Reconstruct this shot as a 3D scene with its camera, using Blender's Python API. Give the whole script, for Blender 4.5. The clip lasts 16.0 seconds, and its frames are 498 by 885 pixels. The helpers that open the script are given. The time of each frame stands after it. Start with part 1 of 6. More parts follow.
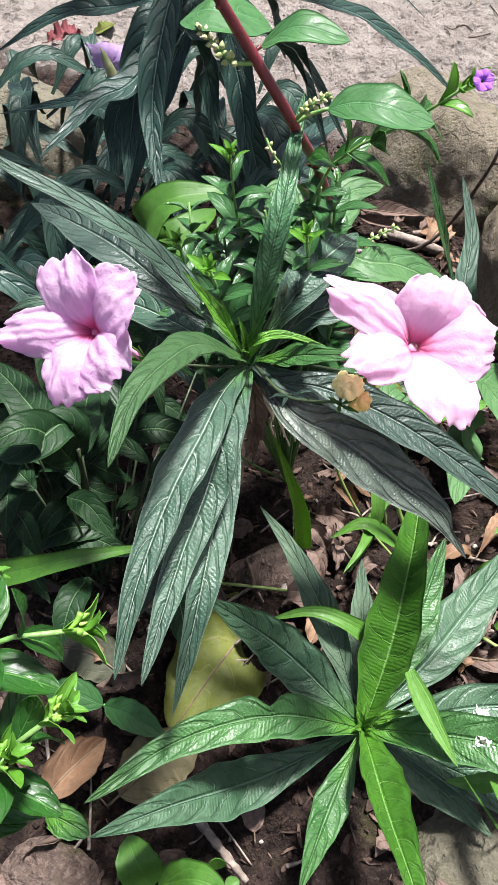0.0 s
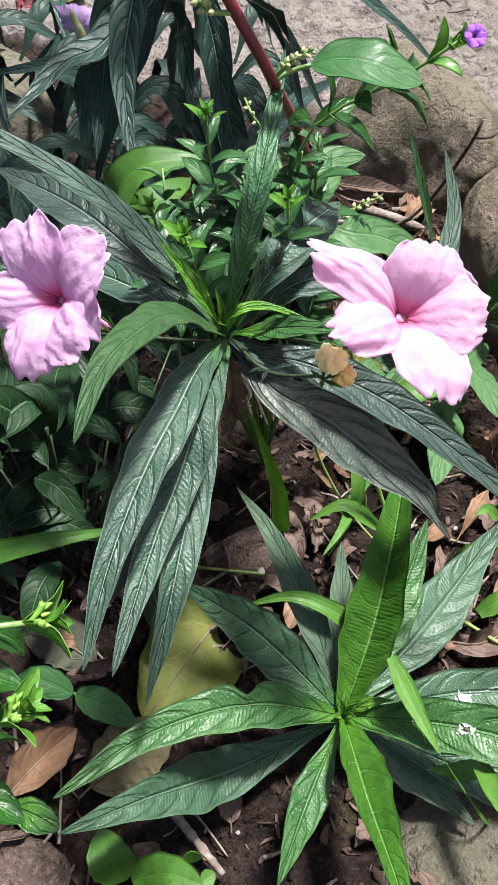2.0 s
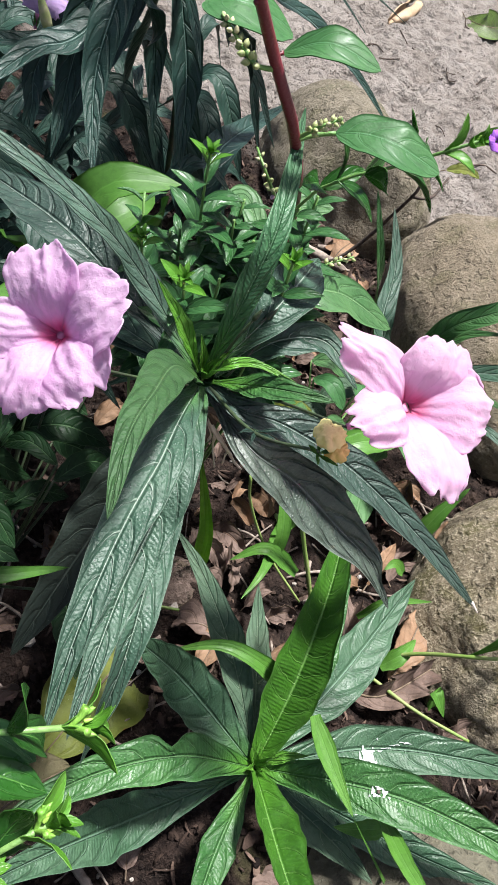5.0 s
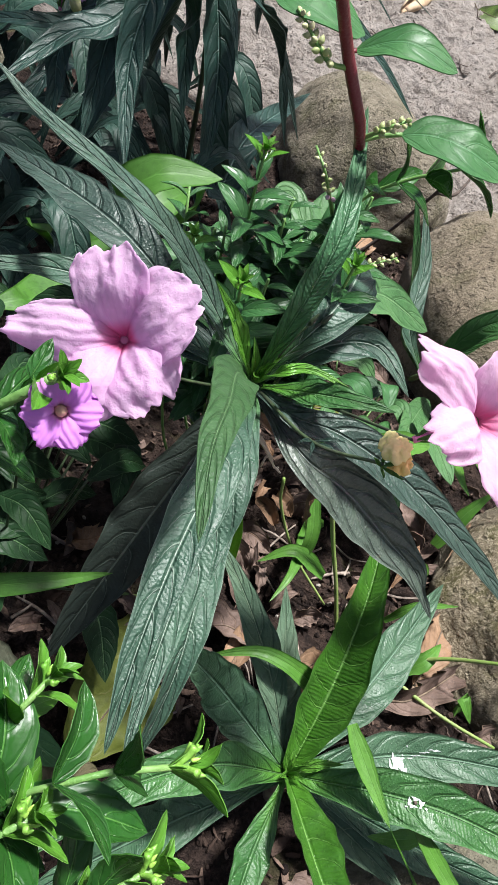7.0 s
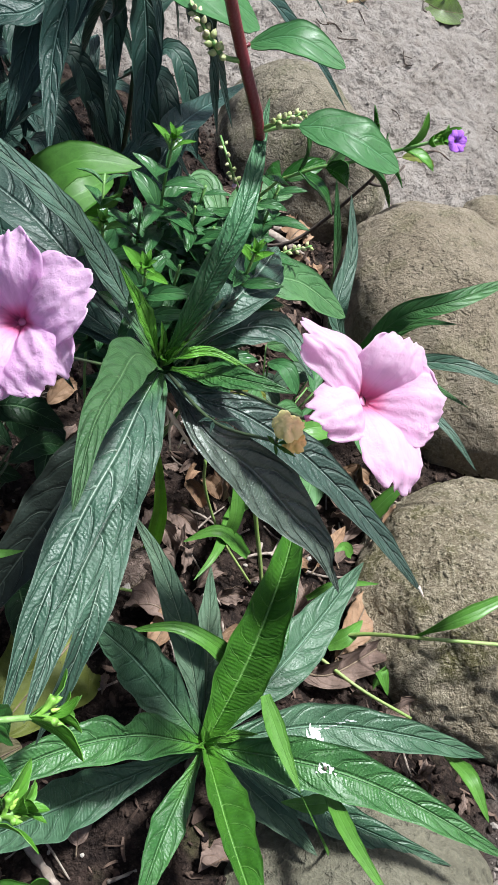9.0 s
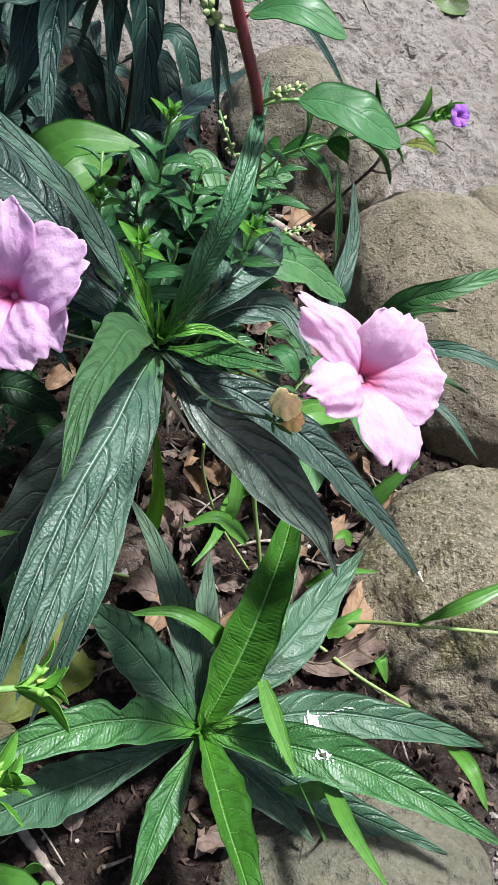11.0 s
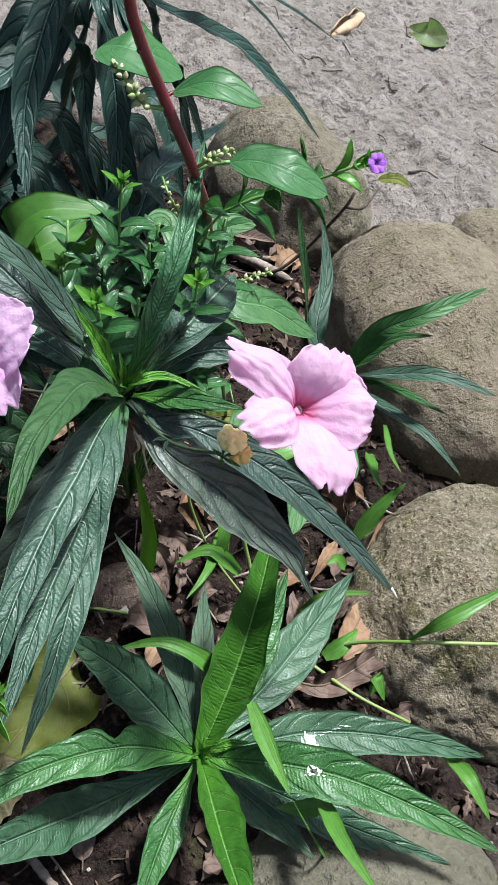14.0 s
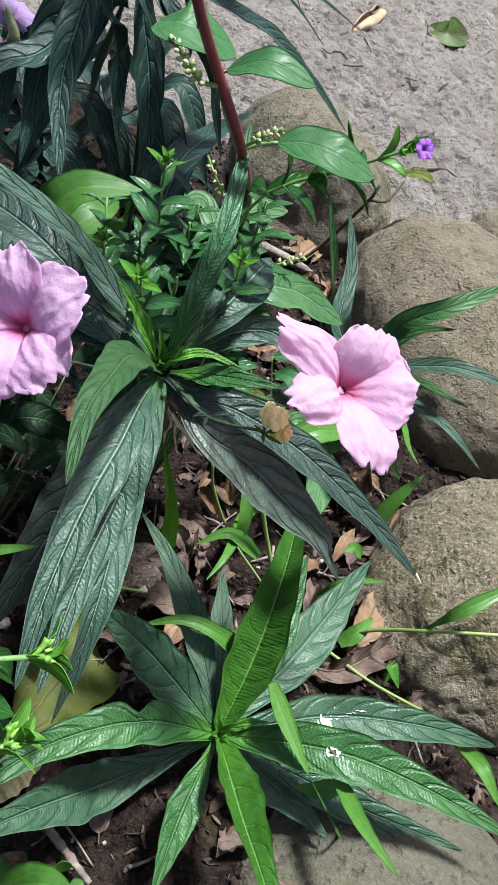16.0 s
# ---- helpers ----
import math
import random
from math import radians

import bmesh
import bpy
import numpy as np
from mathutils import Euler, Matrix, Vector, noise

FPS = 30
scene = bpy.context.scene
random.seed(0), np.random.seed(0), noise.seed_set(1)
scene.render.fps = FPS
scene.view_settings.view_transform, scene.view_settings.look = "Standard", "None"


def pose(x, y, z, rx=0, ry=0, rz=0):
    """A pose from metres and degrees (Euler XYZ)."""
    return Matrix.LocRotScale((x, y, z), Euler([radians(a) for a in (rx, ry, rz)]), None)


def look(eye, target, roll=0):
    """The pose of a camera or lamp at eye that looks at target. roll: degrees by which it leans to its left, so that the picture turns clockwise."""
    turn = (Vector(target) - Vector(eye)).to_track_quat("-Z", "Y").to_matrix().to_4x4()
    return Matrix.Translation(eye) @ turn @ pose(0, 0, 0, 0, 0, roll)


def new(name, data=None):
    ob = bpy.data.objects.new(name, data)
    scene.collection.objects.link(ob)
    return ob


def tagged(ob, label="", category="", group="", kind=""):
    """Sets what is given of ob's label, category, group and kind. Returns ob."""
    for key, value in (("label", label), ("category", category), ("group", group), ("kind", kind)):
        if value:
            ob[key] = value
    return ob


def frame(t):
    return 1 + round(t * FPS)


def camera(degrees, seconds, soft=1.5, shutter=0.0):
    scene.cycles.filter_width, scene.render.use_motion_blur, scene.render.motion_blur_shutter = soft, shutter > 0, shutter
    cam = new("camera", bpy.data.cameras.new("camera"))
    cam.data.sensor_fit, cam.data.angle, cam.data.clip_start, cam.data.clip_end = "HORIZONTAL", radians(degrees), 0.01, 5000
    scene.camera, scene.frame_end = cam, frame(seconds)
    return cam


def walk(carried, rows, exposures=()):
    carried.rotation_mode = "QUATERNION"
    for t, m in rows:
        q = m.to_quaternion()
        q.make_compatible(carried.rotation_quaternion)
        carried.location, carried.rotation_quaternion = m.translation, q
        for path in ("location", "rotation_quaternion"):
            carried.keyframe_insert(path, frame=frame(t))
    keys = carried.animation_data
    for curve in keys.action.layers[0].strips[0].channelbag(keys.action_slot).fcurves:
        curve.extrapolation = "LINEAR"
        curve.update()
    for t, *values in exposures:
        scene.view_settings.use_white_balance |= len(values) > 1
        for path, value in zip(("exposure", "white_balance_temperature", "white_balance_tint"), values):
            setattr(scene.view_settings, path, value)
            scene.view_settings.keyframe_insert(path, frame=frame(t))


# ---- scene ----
cam = camera(34.8, 16.0, soft=1.5)
METRES, EYE, TILT, LEAN, TURN = 0.30, 0.465, -45.0, 0.0, 0.0
ROWS = [
    (0.0, 0.0, 0.0, 0.0, 0.0, 0.0, -0.0),
    (0.5, -0.0021, 0.026, 0.0056, -1.05, -1.08, 0.58),
    (1.0, 0.0203, 0.0391, 0.0053, -2.06, -0.84, 1.21),
    (1.5, 0.0034, 0.0476, -0.0, -2.0, -0.93, 0.32),
    (2.0, -0.0037, 0.0586, -0.0079, -1.84, -1.22, -0.07),
    (2.5, -0.0115, 0.08, -0.0109, -1.92, -2.02, -0.17),
    (3.0, -0.0629, 0.0797, -0.0319, -3.57, -1.58, -3.48),
    (3.5, -0.0879, 0.0815, 0.0146, -5.67, -1.71, -3.43),
    (6.0, -0.2413, 0.1067, 0.0727, -14.66, -0.25, -9.78),
    (6.5, -0.2618, 0.1234, 0.0767, -13.94, -0.95, -9.72),
    (7.0, -0.2569, 0.1481, 0.0796, -13.18, -1.67, -8.95),
    (7.5, -0.2439, 0.1164, 0.0947, -14.1, -0.77, -8.89),
    (8.0, -0.2349, 0.0791, 0.1215, -15.94, -1.04, -9.15),
    (8.5, -0.2148, 0.0859, 0.093, -15.96, -1.64, -8.91),
    (9.0, -0.1919, 0.0886, 0.0803, -16.02, -2.02, -8.84),
    (11.5, -0.1779, 0.1002, 0.0533, -15.82, -2.38, -9.17),
    (12.0, -0.1849, 0.0955, 0.0461, -15.88, -2.26, -8.95),
    (12.5, -0.14, 0.0752, 0.0506, -15.64, -1.94, -6.81),
    (13.0, -0.1019, 0.069, 0.0461, -15.16, -2.2, -6.04),
    (13.5, -0.0742, 0.0689, 0.0678, -15.14, -2.45, -4.83),
    (14.0, -0.0979, -0.0069, 0.0724, -13.59, -0.09, -4.78),
    (14.5, -0.1096, -0.0232, 0.0695, -13.39, 0.18, -5.14),
    (15.0, -0.1312, -0.0324, 0.0581, -13.67, 0.14, -6.06),
    (15.5, -0.1462, 0.0066, 0.0356, -13.77, -0.67, -6.94),
    (16.0, -0.1537, -0.0034, 0.0415, -13.75, -0.36, -6.84),
]
walk(cam, [(t, pose(0, 0, EYE, TILT, LEAN, TURN) @ pose(METRES * x, METRES * y, METRES * z, 90 + pitch, roll, yaw)) for t, x, y, z, yaw, pitch, roll in ROWS], exposures=[(0.0, 1.40, 6500, 13), (0.7, 1.21, 6500, 13), (2.5, 1.18, 6500, 13), (3.5, 1.25, 6500, 13), (6.0, 1.06, 6400, 8.5), (7.5, 1.05, 6400, 10), (9.0, 1.05, 6140, 6.5), (12.0, 1.03, 6080, 6), (13.5, 0.88, 6240, 7), (14.0, 0.93, 6080, 6), (16.0, 0.93, 6080, 6)])

# ---- light ----
world = bpy.data.worlds.new("sky")
scene.world = world
world.use_nodes = True
wn = world.node_tree
sky = wn.nodes.new("ShaderNodeTexSky")
sky.sky_type, sky.sun_disc = "NISHITA", False
sky.sun_elevation, sky.sun_rotation = radians(77), radians(62)
sky.air_density, sky.dust_density, sky.ozone_density = 1.0, 4.5, 1.0
wn.links.new(sky.outputs[0], wn.nodes["Background"].inputs[0])
wn.nodes["Background"].inputs[1].default_value = 0.058
sun = new("sun", bpy.data.lights.new("sun", "SUN"))
sun.data.energy, sun.data.angle, sun.data.color = 5.0, radians(7), (0.985, 0.975, 0.965)
sun.matrix_world = look((0.44, 0.23, 2.2), (0, 0, 0))


# ---- materials ----
class Nodes:
    """A small wrapper that strings shader nodes together."""

    def __init__(self, name):
        self.mat = bpy.data.materials.new(name)
        self.mat.use_nodes = True
        self.tree = self.mat.node_tree
        self.bsdf = self.tree.nodes["Principled BSDF"]
        self.out = self.tree.nodes["Material Output"]

    def add(self, kind):
        return self.tree.nodes.new("ShaderNode" + kind)

    def put(self, socket, v):
        if isinstance(v, bpy.types.NodeSocket):
            self.tree.links.new(v, socket)
        elif isinstance(v, tuple) and len(v) == 3 and socket.type == "RGBA":
            socket.default_value = (*v, 1)
        else:
            socket.default_value = v

    def math(self, op, a, b=0.0, c=0.0):
        n = self.add("Math")
        n.operation = op
        for s, v in zip(n.inputs, (a, b, c)):
            self.put(s, v)
        return n.outputs[0]

    def mix(self, f, a, b, kind="MIX"):
        n = self.add("Mix")
        n.data_type, n.blend_type = "RGBA", kind
        self.put(n.inputs[0], f)
        self.put(n.inputs[6], a)
        self.put(n.inputs[7], b)
        return n.outputs[2]

    def ramp(self, v, lo, hi, a=0.0, b=1.0):
        n = self.add("MapRange")
        n.interpolation_type = "SMOOTHSTEP"
        for s, w in zip(n.inputs, (v, lo, hi, a, b)):
            self.put(s, w)
        return n.outputs[0]

    def noise(self, scale, detail=4.0, rough=0.55, where=None, stretch=None):
        n = self.add("TexNoise")
        n.inputs["Scale"].default_value, n.inputs["Detail"].default_value = scale, detail
        n.inputs["Roughness"].default_value = rough
        v = where or self.place()
        if stretch:
            m = self.add("Mapping")
            m.inputs["Scale"].default_value = stretch
            self.put(m.inputs[0], v)
            v = m.outputs[0]
        self.put(n.inputs["Vector"], v)
        return n.outputs[0]

    def place(self):
        return self.add("TexCoord").outputs["Object"]

    def uv(self):
        s = self.add("SeparateXYZ")
        self.put(s.inputs[0], self.add("TexCoord").outputs["UV"])
        return s.outputs[0], s.outputs[1]

    def bump(self, height, distance, strength=1.0, normal=None):
        n = self.add("Bump")
        n.inputs["Strength"].default_value, n.inputs["Distance"].default_value = strength, distance
        self.put(n.inputs["Height"], height)
        if normal:
            self.put(n.inputs["Normal"], normal)
        return n.outputs[0]

    def finish(self, colour, rough, normal=None, specular=0.5, thin=0.0, thin_colour=None, coat=0.0):
        b = self.bsdf
        self.put(b.inputs["Base Color"], colour)
        self.put(b.inputs["Roughness"], rough)
        self.put(b.inputs["Specular IOR Level"], specular)
        b.inputs["Coat Weight"].default_value = coat
        b.inputs["Coat Roughness"].default_value = 0.25
        if normal:
            self.put(b.inputs["Normal"], normal)
        if thin:
            t, m = self.add("BsdfTranslucent"), self.add("MixShader")
            self.put(t.inputs[0], thin_colour or colour)
            if normal:
                self.put(t.inputs["Normal"], normal)
            m.inputs[0].default_value = thin
            self.tree.links.new(b.outputs[0], m.inputs[1])
            self.tree.links.new(t.outputs[0], m.inputs[2])
            self.tree.links.new(m.outputs[0], self.out.inputs[0])
        return self.mat


def leaf_material(name, dark, light, rib, rough=0.38, veins=0.8, sweep=1.7, relief=1.0, thin=0.2, fine=0.0, specular=0.5, wear=0.0, base=0.0, cells=1.0):
    """A leaf with a midrib, looping side veins and quilted tissue between them. u runs in centimetres along the leaf, v from -1 to 1 across."""
    n = Nodes(name)
    u, v = n.uv()
    a = n.math("ABSOLUTE", v)
    side = n.math("MULTIPLY", n.math("SIGN", v), 0.27)
    wob = n.math("MULTIPLY", n.math("SUBTRACT", n.noise(55, 3), 0.5), 0.8)
    q = n.math("ADD", n.math("SUBTRACT", n.math("MULTIPLY", u, veins), n.math("MULTIPLY", n.math("POWER", a, 1.9), sweep)), n.math("ADD", side, wob))
    tooth = n.math("PINGPONG", n.math("FRACT", q), 0.5)        # 0 on a vein, 0.5 between two
    line = n.ramp(tooth, 0.042, 0.008)
    fade = n.ramp(a, 0.98, 0.74)
    rib_line = n.ramp(a, 0.050, 0.018)
    groove = n.ramp(a, 0.045, 0.16)
    h = n.math("MULTIPLY", n.math("MULTIPLY", n.ramp(tooth, 0.03, 0.24), fade), 0.34)
    h = n.math("ADD", h, n.math("MULTIPLY", n.math("MULTIPLY", line, fade), 0.24))
    h = n.math("ADD", h, n.math("MULTIPLY", groove, 0.42))
    h = n.math("ADD", h, n.math("MULTIPLY", rib_line, 0.30))
    h = n.math("ADD", h, n.math("MULTIPLY", n.noise(150, 4, 0.65), 0.26))
    h = n.math("ADD", h, n.math("MULTIPLY", n.noise(700, 4, 0.7), 0.13))
    cell = n.add("TexVoronoi")
    cell.inputs["Scale"].default_value = 760
    n.put(cell.inputs["Vector"], n.place())
    h = n.math("ADD", h, n.math("MULTIPLY", n.ramp(cell.outputs["Distance"], 0.55, 0.05), 0.09 * cells))
    if fine:
        ph = n.math("ADD", n.math("SUBTRACT", u, n.math("MULTIPLY", a, 0.5)), n.math("MULTIPLY", n.noise(60, 2), 0.12))
        rip = n.math("SINE", n.math("MULTIPLY", ph, 30.0))
        amt = n.math("MULTIPLY", n.ramp(n.noise(70, 2), 0.4, 0.65, 0.35, 1.0), fade)
        h = n.math("ADD", h, n.math("MULTIPLY", n.math("MULTIPLY", rip, amt), fine))
    grain, patch = n.noise(260, 5, 0.65), n.noise(38, 4)
    col = n.mix(n.ramp(patch, 0.3, 0.7), dark, light)
    col = n.mix(n.math("MULTIPLY", n.ramp(grain, 0.45, 0.70), 0.55), col, tuple(0.5 * c for c in dark))
    col = n.mix(n.math("MULTIPLY", n.ramp(n.noise(900, 3, 0.7), 0.56, 0.72), 0.30), col, tuple(min(1, 1.7 * c) for c in light))
    tint = n.add("ObjectInfo").outputs["Random"]
    col = n.mix(n.math("MULTIPLY", tint, 0.3), col, light)
    if base:
        young = n.math("MULTIPLY", n.ramp(n.math("ADD", u, n.math("MULTIPLY", a, 1.2)), 4.0, 0.4), base)
        col = n.mix(young, col, (0.085, 0.250, 0.022))
    vein = n.math("MULTIPLY", line, n.ramp(a, 0.95, 0.5))
    broken = n.ramp(n.noise(180, 3), 0.30, 0.62)
    vein = n.math("MULTIPLY", vein, broken)
    col = n.mix(n.math("MAXIMUM", n.math("MULTIPLY", rib_line, 0.75), n.math("MULTIPLY", vein, 0.7)), col, rib)
    if wear:
        spot = n.ramp(n.noise(170, 6, 0.7), 0.66, 0.74)
        col = n.mix(n.math("MULTIPLY", spot, wear), col, (0.22, 0.2, 0.12))
        dust = n.math("MULTIPLY", n.ramp(n.noise(1500, 2, 0.6), 0.68, 0.76), n.ramp(n.noise(60, 3), 0.45, 0.7))
        col = n.mix(n.math("MULTIPLY", dust, 0.6), col, (0.42, 0.42, 0.38))
    r = n.ramp(n.noise(120, 5, 0.65), 0.3, 0.75, rough - 0.12, rough + 0.18)
    edge = n.math("MULTIPLY", n.ramp(a, 0.95, 0.99), 0.35)
    col = n.mix(edge, col, rib)
    glow = n.mix(0.5, col, (0.16, 0.34, 0.03))
    return n.finish(col, r, n.bump(h, 0.00125 * relief), specular, thin, glow)


deep_leaf = leaf_material("deep_green_leaf", (0.024, 0.060, 0.038), (0.048, 0.101, 0.063), (0.30, 0.38, 0.30), 0.50, veins=0.62, sweep=1.55, wear=0.5, thin=0.08, relief=1.4, specular=0.5, fine=0.035, base=0.45)
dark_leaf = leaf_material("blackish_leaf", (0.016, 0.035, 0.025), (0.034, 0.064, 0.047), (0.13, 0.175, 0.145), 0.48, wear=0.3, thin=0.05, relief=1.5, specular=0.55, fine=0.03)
# for one drooping leaf: its shadow is painted in as a blackish tone
shadowed_leaf = leaf_material("shadowed_drooping_leaf", (0.013, 0.020, 0.015), (0.024, 0.034, 0.026), (0.09, 0.115, 0.09), 0.55, veins=0.6, wear=0.3, thin=0.04, relief=0.9, specular=0.3, fine=0.03)
# darker leaf: the shade over the undergrowth is put into its colour
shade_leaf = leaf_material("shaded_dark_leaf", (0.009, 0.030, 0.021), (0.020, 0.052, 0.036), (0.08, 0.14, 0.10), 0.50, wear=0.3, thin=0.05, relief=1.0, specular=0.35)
sheen_leaf = leaf_material("grey_sheen_leaf", (0.040, 0.087, 0.058), (0.070, 0.132, 0.090), (0.20, 0.29, 0.21), 0.46, wear=0.3, thin=0.1, relief=1.4, specular=0.9, fine=0.04, base=0.6)
strap_leaf = leaf_material("strap_green_leaf", (0.044, 0.150, 0.058), (0.074, 0.205, 0.084), (0.16, 0.32, 0.16), 0.46, wear=0.2, thin=0.3, relief=1.2, specular=0.65, fine=0.07, base=0.7)
hanging_leaf = leaf_material("hanging_dark_leaf", (0.008, 0.034, 0.023), (0.019, 0.056, 0.042), (0.14, 0.23, 0.19), 0.46, veins=0.62, sweep=1.5, wear=0.4, thin=0.10, relief=1.4, specular=0.5)
dusty_leaf = leaf_material("dusty_leaf", (0.042, 0.086, 0.050), (0.085, 0.135, 0.082), (0.16, 0.22, 0.14), 0.65, wear=0.7, thin=0.1, relief=0.9, specular=0.3)
green_leaf = leaf_material("green_leaf", (0.029, 0.104, 0.026), (0.052, 0.152, 0.038), (0.14, 0.29, 0.11), 0.43, veins=0.62, sweep=1.35, wear=0.3, fine=0.06, thin=0.24, relief=1.4, specular=0.6, base=0.9)
cool_leaf = leaf_material("blue_green_leaf", (0.031, 0.082, 0.040), (0.060, 0.122, 0.066), (0.15, 0.25, 0.17), 0.44, veins=0.62, sweep=1.35, wear=0.4, fine=0.05, thin=0.14, relief=1.4, specular=0.5, base=0.35)
young_leaf = leaf_material("young_leaf", (0.080, 0.250, 0.022), (0.140, 0.350, 0.040), (0.16, 0.38, 0.06), 0.40, fine=0.04, thin=0.3, specular=0.6)
ribbed_leaf = leaf_material("ribbed_green_leaf", (0.034, 0.118, 0.011), (0.060, 0.176, 0.018), (0.15, 0.31, 0.07), 0.42, veins=0.9, sweep=1.2, relief=0.8, fine=0.07, thin=0.22, specular=0.5, base=0.5)
curl_leaf = leaf_material("smooth_green_leaf", (0.024, 0.068, 0.021), (0.038, 0.094, 0.029), (0.08, 0.16, 0.06), 0.50, relief=0.9, thin=0.12, fine=0.05, base=0.3)
grass_leaf = leaf_material("grass_leaf", (0.085, 0.238, 0.031), (0.130, 0.310, 0.048), (0.17, 0.36, 0.09), 0.45, veins=0.02, relief=0.25, thin=0.45)
# brighter grass: sunlight on the upright blade is put into its colour
sunlit_blade = leaf_material("sunlit_grass_blade", (0.260, 0.520, 0.050), (0.320, 0.580, 0.070), (0.30, 0.55, 0.12), 0.5, veins=0.02, relief=0.25, thin=0.7)
sprig_leaf = leaf_material("sprig_leaf", (0.023, 0.092, 0.026), (0.042, 0.135, 0.035), (0.10, 0.24, 0.07), 0.36, veins=1.6, relief=0.3, thin=0.22)
glossy_leaf = leaf_material("glossy_shrub_leaf", (0.014, 0.070, 0.011), (0.030, 0.118, 0.018), (0.11, 0.29, 0.06), 0.30, veins=1.6, relief=0.3, thin=0.32, specular=0.4)
sprig_tip = leaf_material("sprig_tip_leaf", (0.078, 0.245, 0.020), (0.122, 0.325, 0.034), (0.20, 0.42, 0.08), 0.36, veins=1.6, relief=0.12, thin=0.4)
# weed green, darkened to stand for the shade on the left
broad_leaf = leaf_material("shade_darkened_weed_leaf", (0.006, 0.023, 0.008), (0.012, 0.040, 0.012), (0.09, 0.17, 0.07), 0.52, veins=1.6, relief=0.5, thin=0.12, wear=0.2, specular=0.22)
lush_leaf = leaf_material("lush_leaf", (0.045, 0.140, 0.016), (0.075, 0.200, 0.026), (0.085, 0.225, 0.032), 0.50, veins=0.3, relief=0.1, thin=0.35)
oval_leaf = leaf_material("oval_green_leaf", (0.034, 0.120, 0.034), (0.058, 0.168, 0.050), (0.08, 0.21, 0.085), 0.50, veins=0.9, relief=0.35, thin=0.25, specular=0.4)
pale_leaf = leaf_material("pale_oval_leaf", (0.055, 0.150, 0.047), (0.090, 0.205, 0.070), (0.17, 0.31, 0.13), 0.55, veins=0.7, relief=0.8, thin=0.3)
fallen_leaf = leaf_material("fallen_yellow_green_leaf", (0.088, 0.112, 0.014), (0.135, 0.155, 0.026), (0.19, 0.19, 0.06), 0.60, veins=0.38, relief=0.5, thin=0.2, wear=0.8, specular=0.25)
dead_leaf_mat = leaf_material("dead_leaf_brown", (0.075, 0.048, 0.038), (0.200, 0.142, 0.116), (0.16, 0.10, 0.06), 0.75, veins=1.3, relief=0.7, thin=0.08, specular=0.25, wear=0.5)
dull_leaf = leaf_material("dull_grey_dark_leaf", (0.044, 0.066, 0.048), (0.082, 0.106, 0.081), (0.17, 0.20, 0.18), 0.42, veins=0.50, sweep=1.9, wear=0.5, thin=0.05, relief=1.9, specular=0.7, fine=0.03)
tan_leaf_mat = leaf_material("dead_leaf_tan", (0.18, 0.100, 0.055), (0.29, 0.185, 0.115), (0.18, 0.10, 0.05), 0.65, veins=0.9, relief=0.5, thin=0.1, specular=0.3, wear=0.5)

olive_leaf_mat = leaf_material("dead_leaf_olive", (0.085, 0.075, 0.036), (0.150, 0.130, 0.070), (0.17, 0.14, 0.08), 0.7, veins=0.9, relief=0.6, thin=0.1, specular=0.25, wear=0.6)
path_leaf = leaf_material("half_withered_leaf", (0.034, 0.040, 0.010), (0.080, 0.135, 0.018), (0.12, 0.16, 0.04), 0.5, veins=0.6, relief=0.3, thin=0.2, wear=0.5)
mottled_leaf = leaf_material("dead_leaf_grey_green", (0.050, 0.055, 0.034), (0.085, 0.090, 0.058), (0.11, 0.11, 0.075), 0.7, veins=0.5, relief=0.5, thin=0.08, specular=0.25, wear=0.8)
red_scrap_mat = leaf_material("dull_red_leaf", (0.14, 0.03, 0.04), (0.24, 0.07, 0.075), (0.15, 0.05, 0.04), 0.7, veins=0.9, relief=0.7, thin=0.1, specular=0.25)


def stem_material(name, a, b, rough=0.45, scale=120):
    n = Nodes(name)
    f = n.ramp(n.noise(scale, 4), 0.35, 0.7)
    return n.finish(n.mix(f, a, b), rough, n.bump(n.noise(700, 3), 0.0004))


green_stem = stem_material("green_stem", (0.10, 0.22, 0.05), (0.16, 0.28, 0.08))
runner_mat = stem_material("grass_runner_stem", (0.15, 0.24, 0.05), (0.24, 0.29, 0.10), 0.5, 60)
brown_stem = stem_material("woody_stem", (0.10, 0.07, 0.045), (0.20, 0.15, 0.10), 0.8)
red_stem = stem_material("red_stem", (0.125, 0.012, 0.022), (0.185, 0.022, 0.034), 0.36, 25)
twig_mat = stem_material("twig_bark", (0.13, 0.10, 0.08), (0.30, 0.25, 0.21), 0.85, 200)
dark_stalk = stem_material("dark_stalk", (0.030, 0.040, 0.022), (0.050, 0.082, 0.032))
bud_mat = stem_material("pale_bud", (0.28, 0.34, 0.12), (0.48, 0.46, 0.27), 0.5)
green_bud_mat = stem_material("green_bud", (0.20, 0.40, 0.05), (0.34, 0.52, 0.10), 0.45)
calyx_mat = stem_material("pale_green_calyx", (0.11, 0.28, 0.03), (0.20, 0.38, 0.06), 0.45)
berry_mat = stem_material("pink_berry", (0.44, 0.24, 0.34), (0.58, 0.38, 0.46), 0.4)
dark_bark = stem_material("dark_twig_bark", (0.050, 0.036, 0.028), (0.120, 0.088, 0.068), 0.85, 200)
eye_mat = stem_material("flower_eye", (0.55, 0.33, 0.20), (0.66, 0.42, 0.28), 0.6)
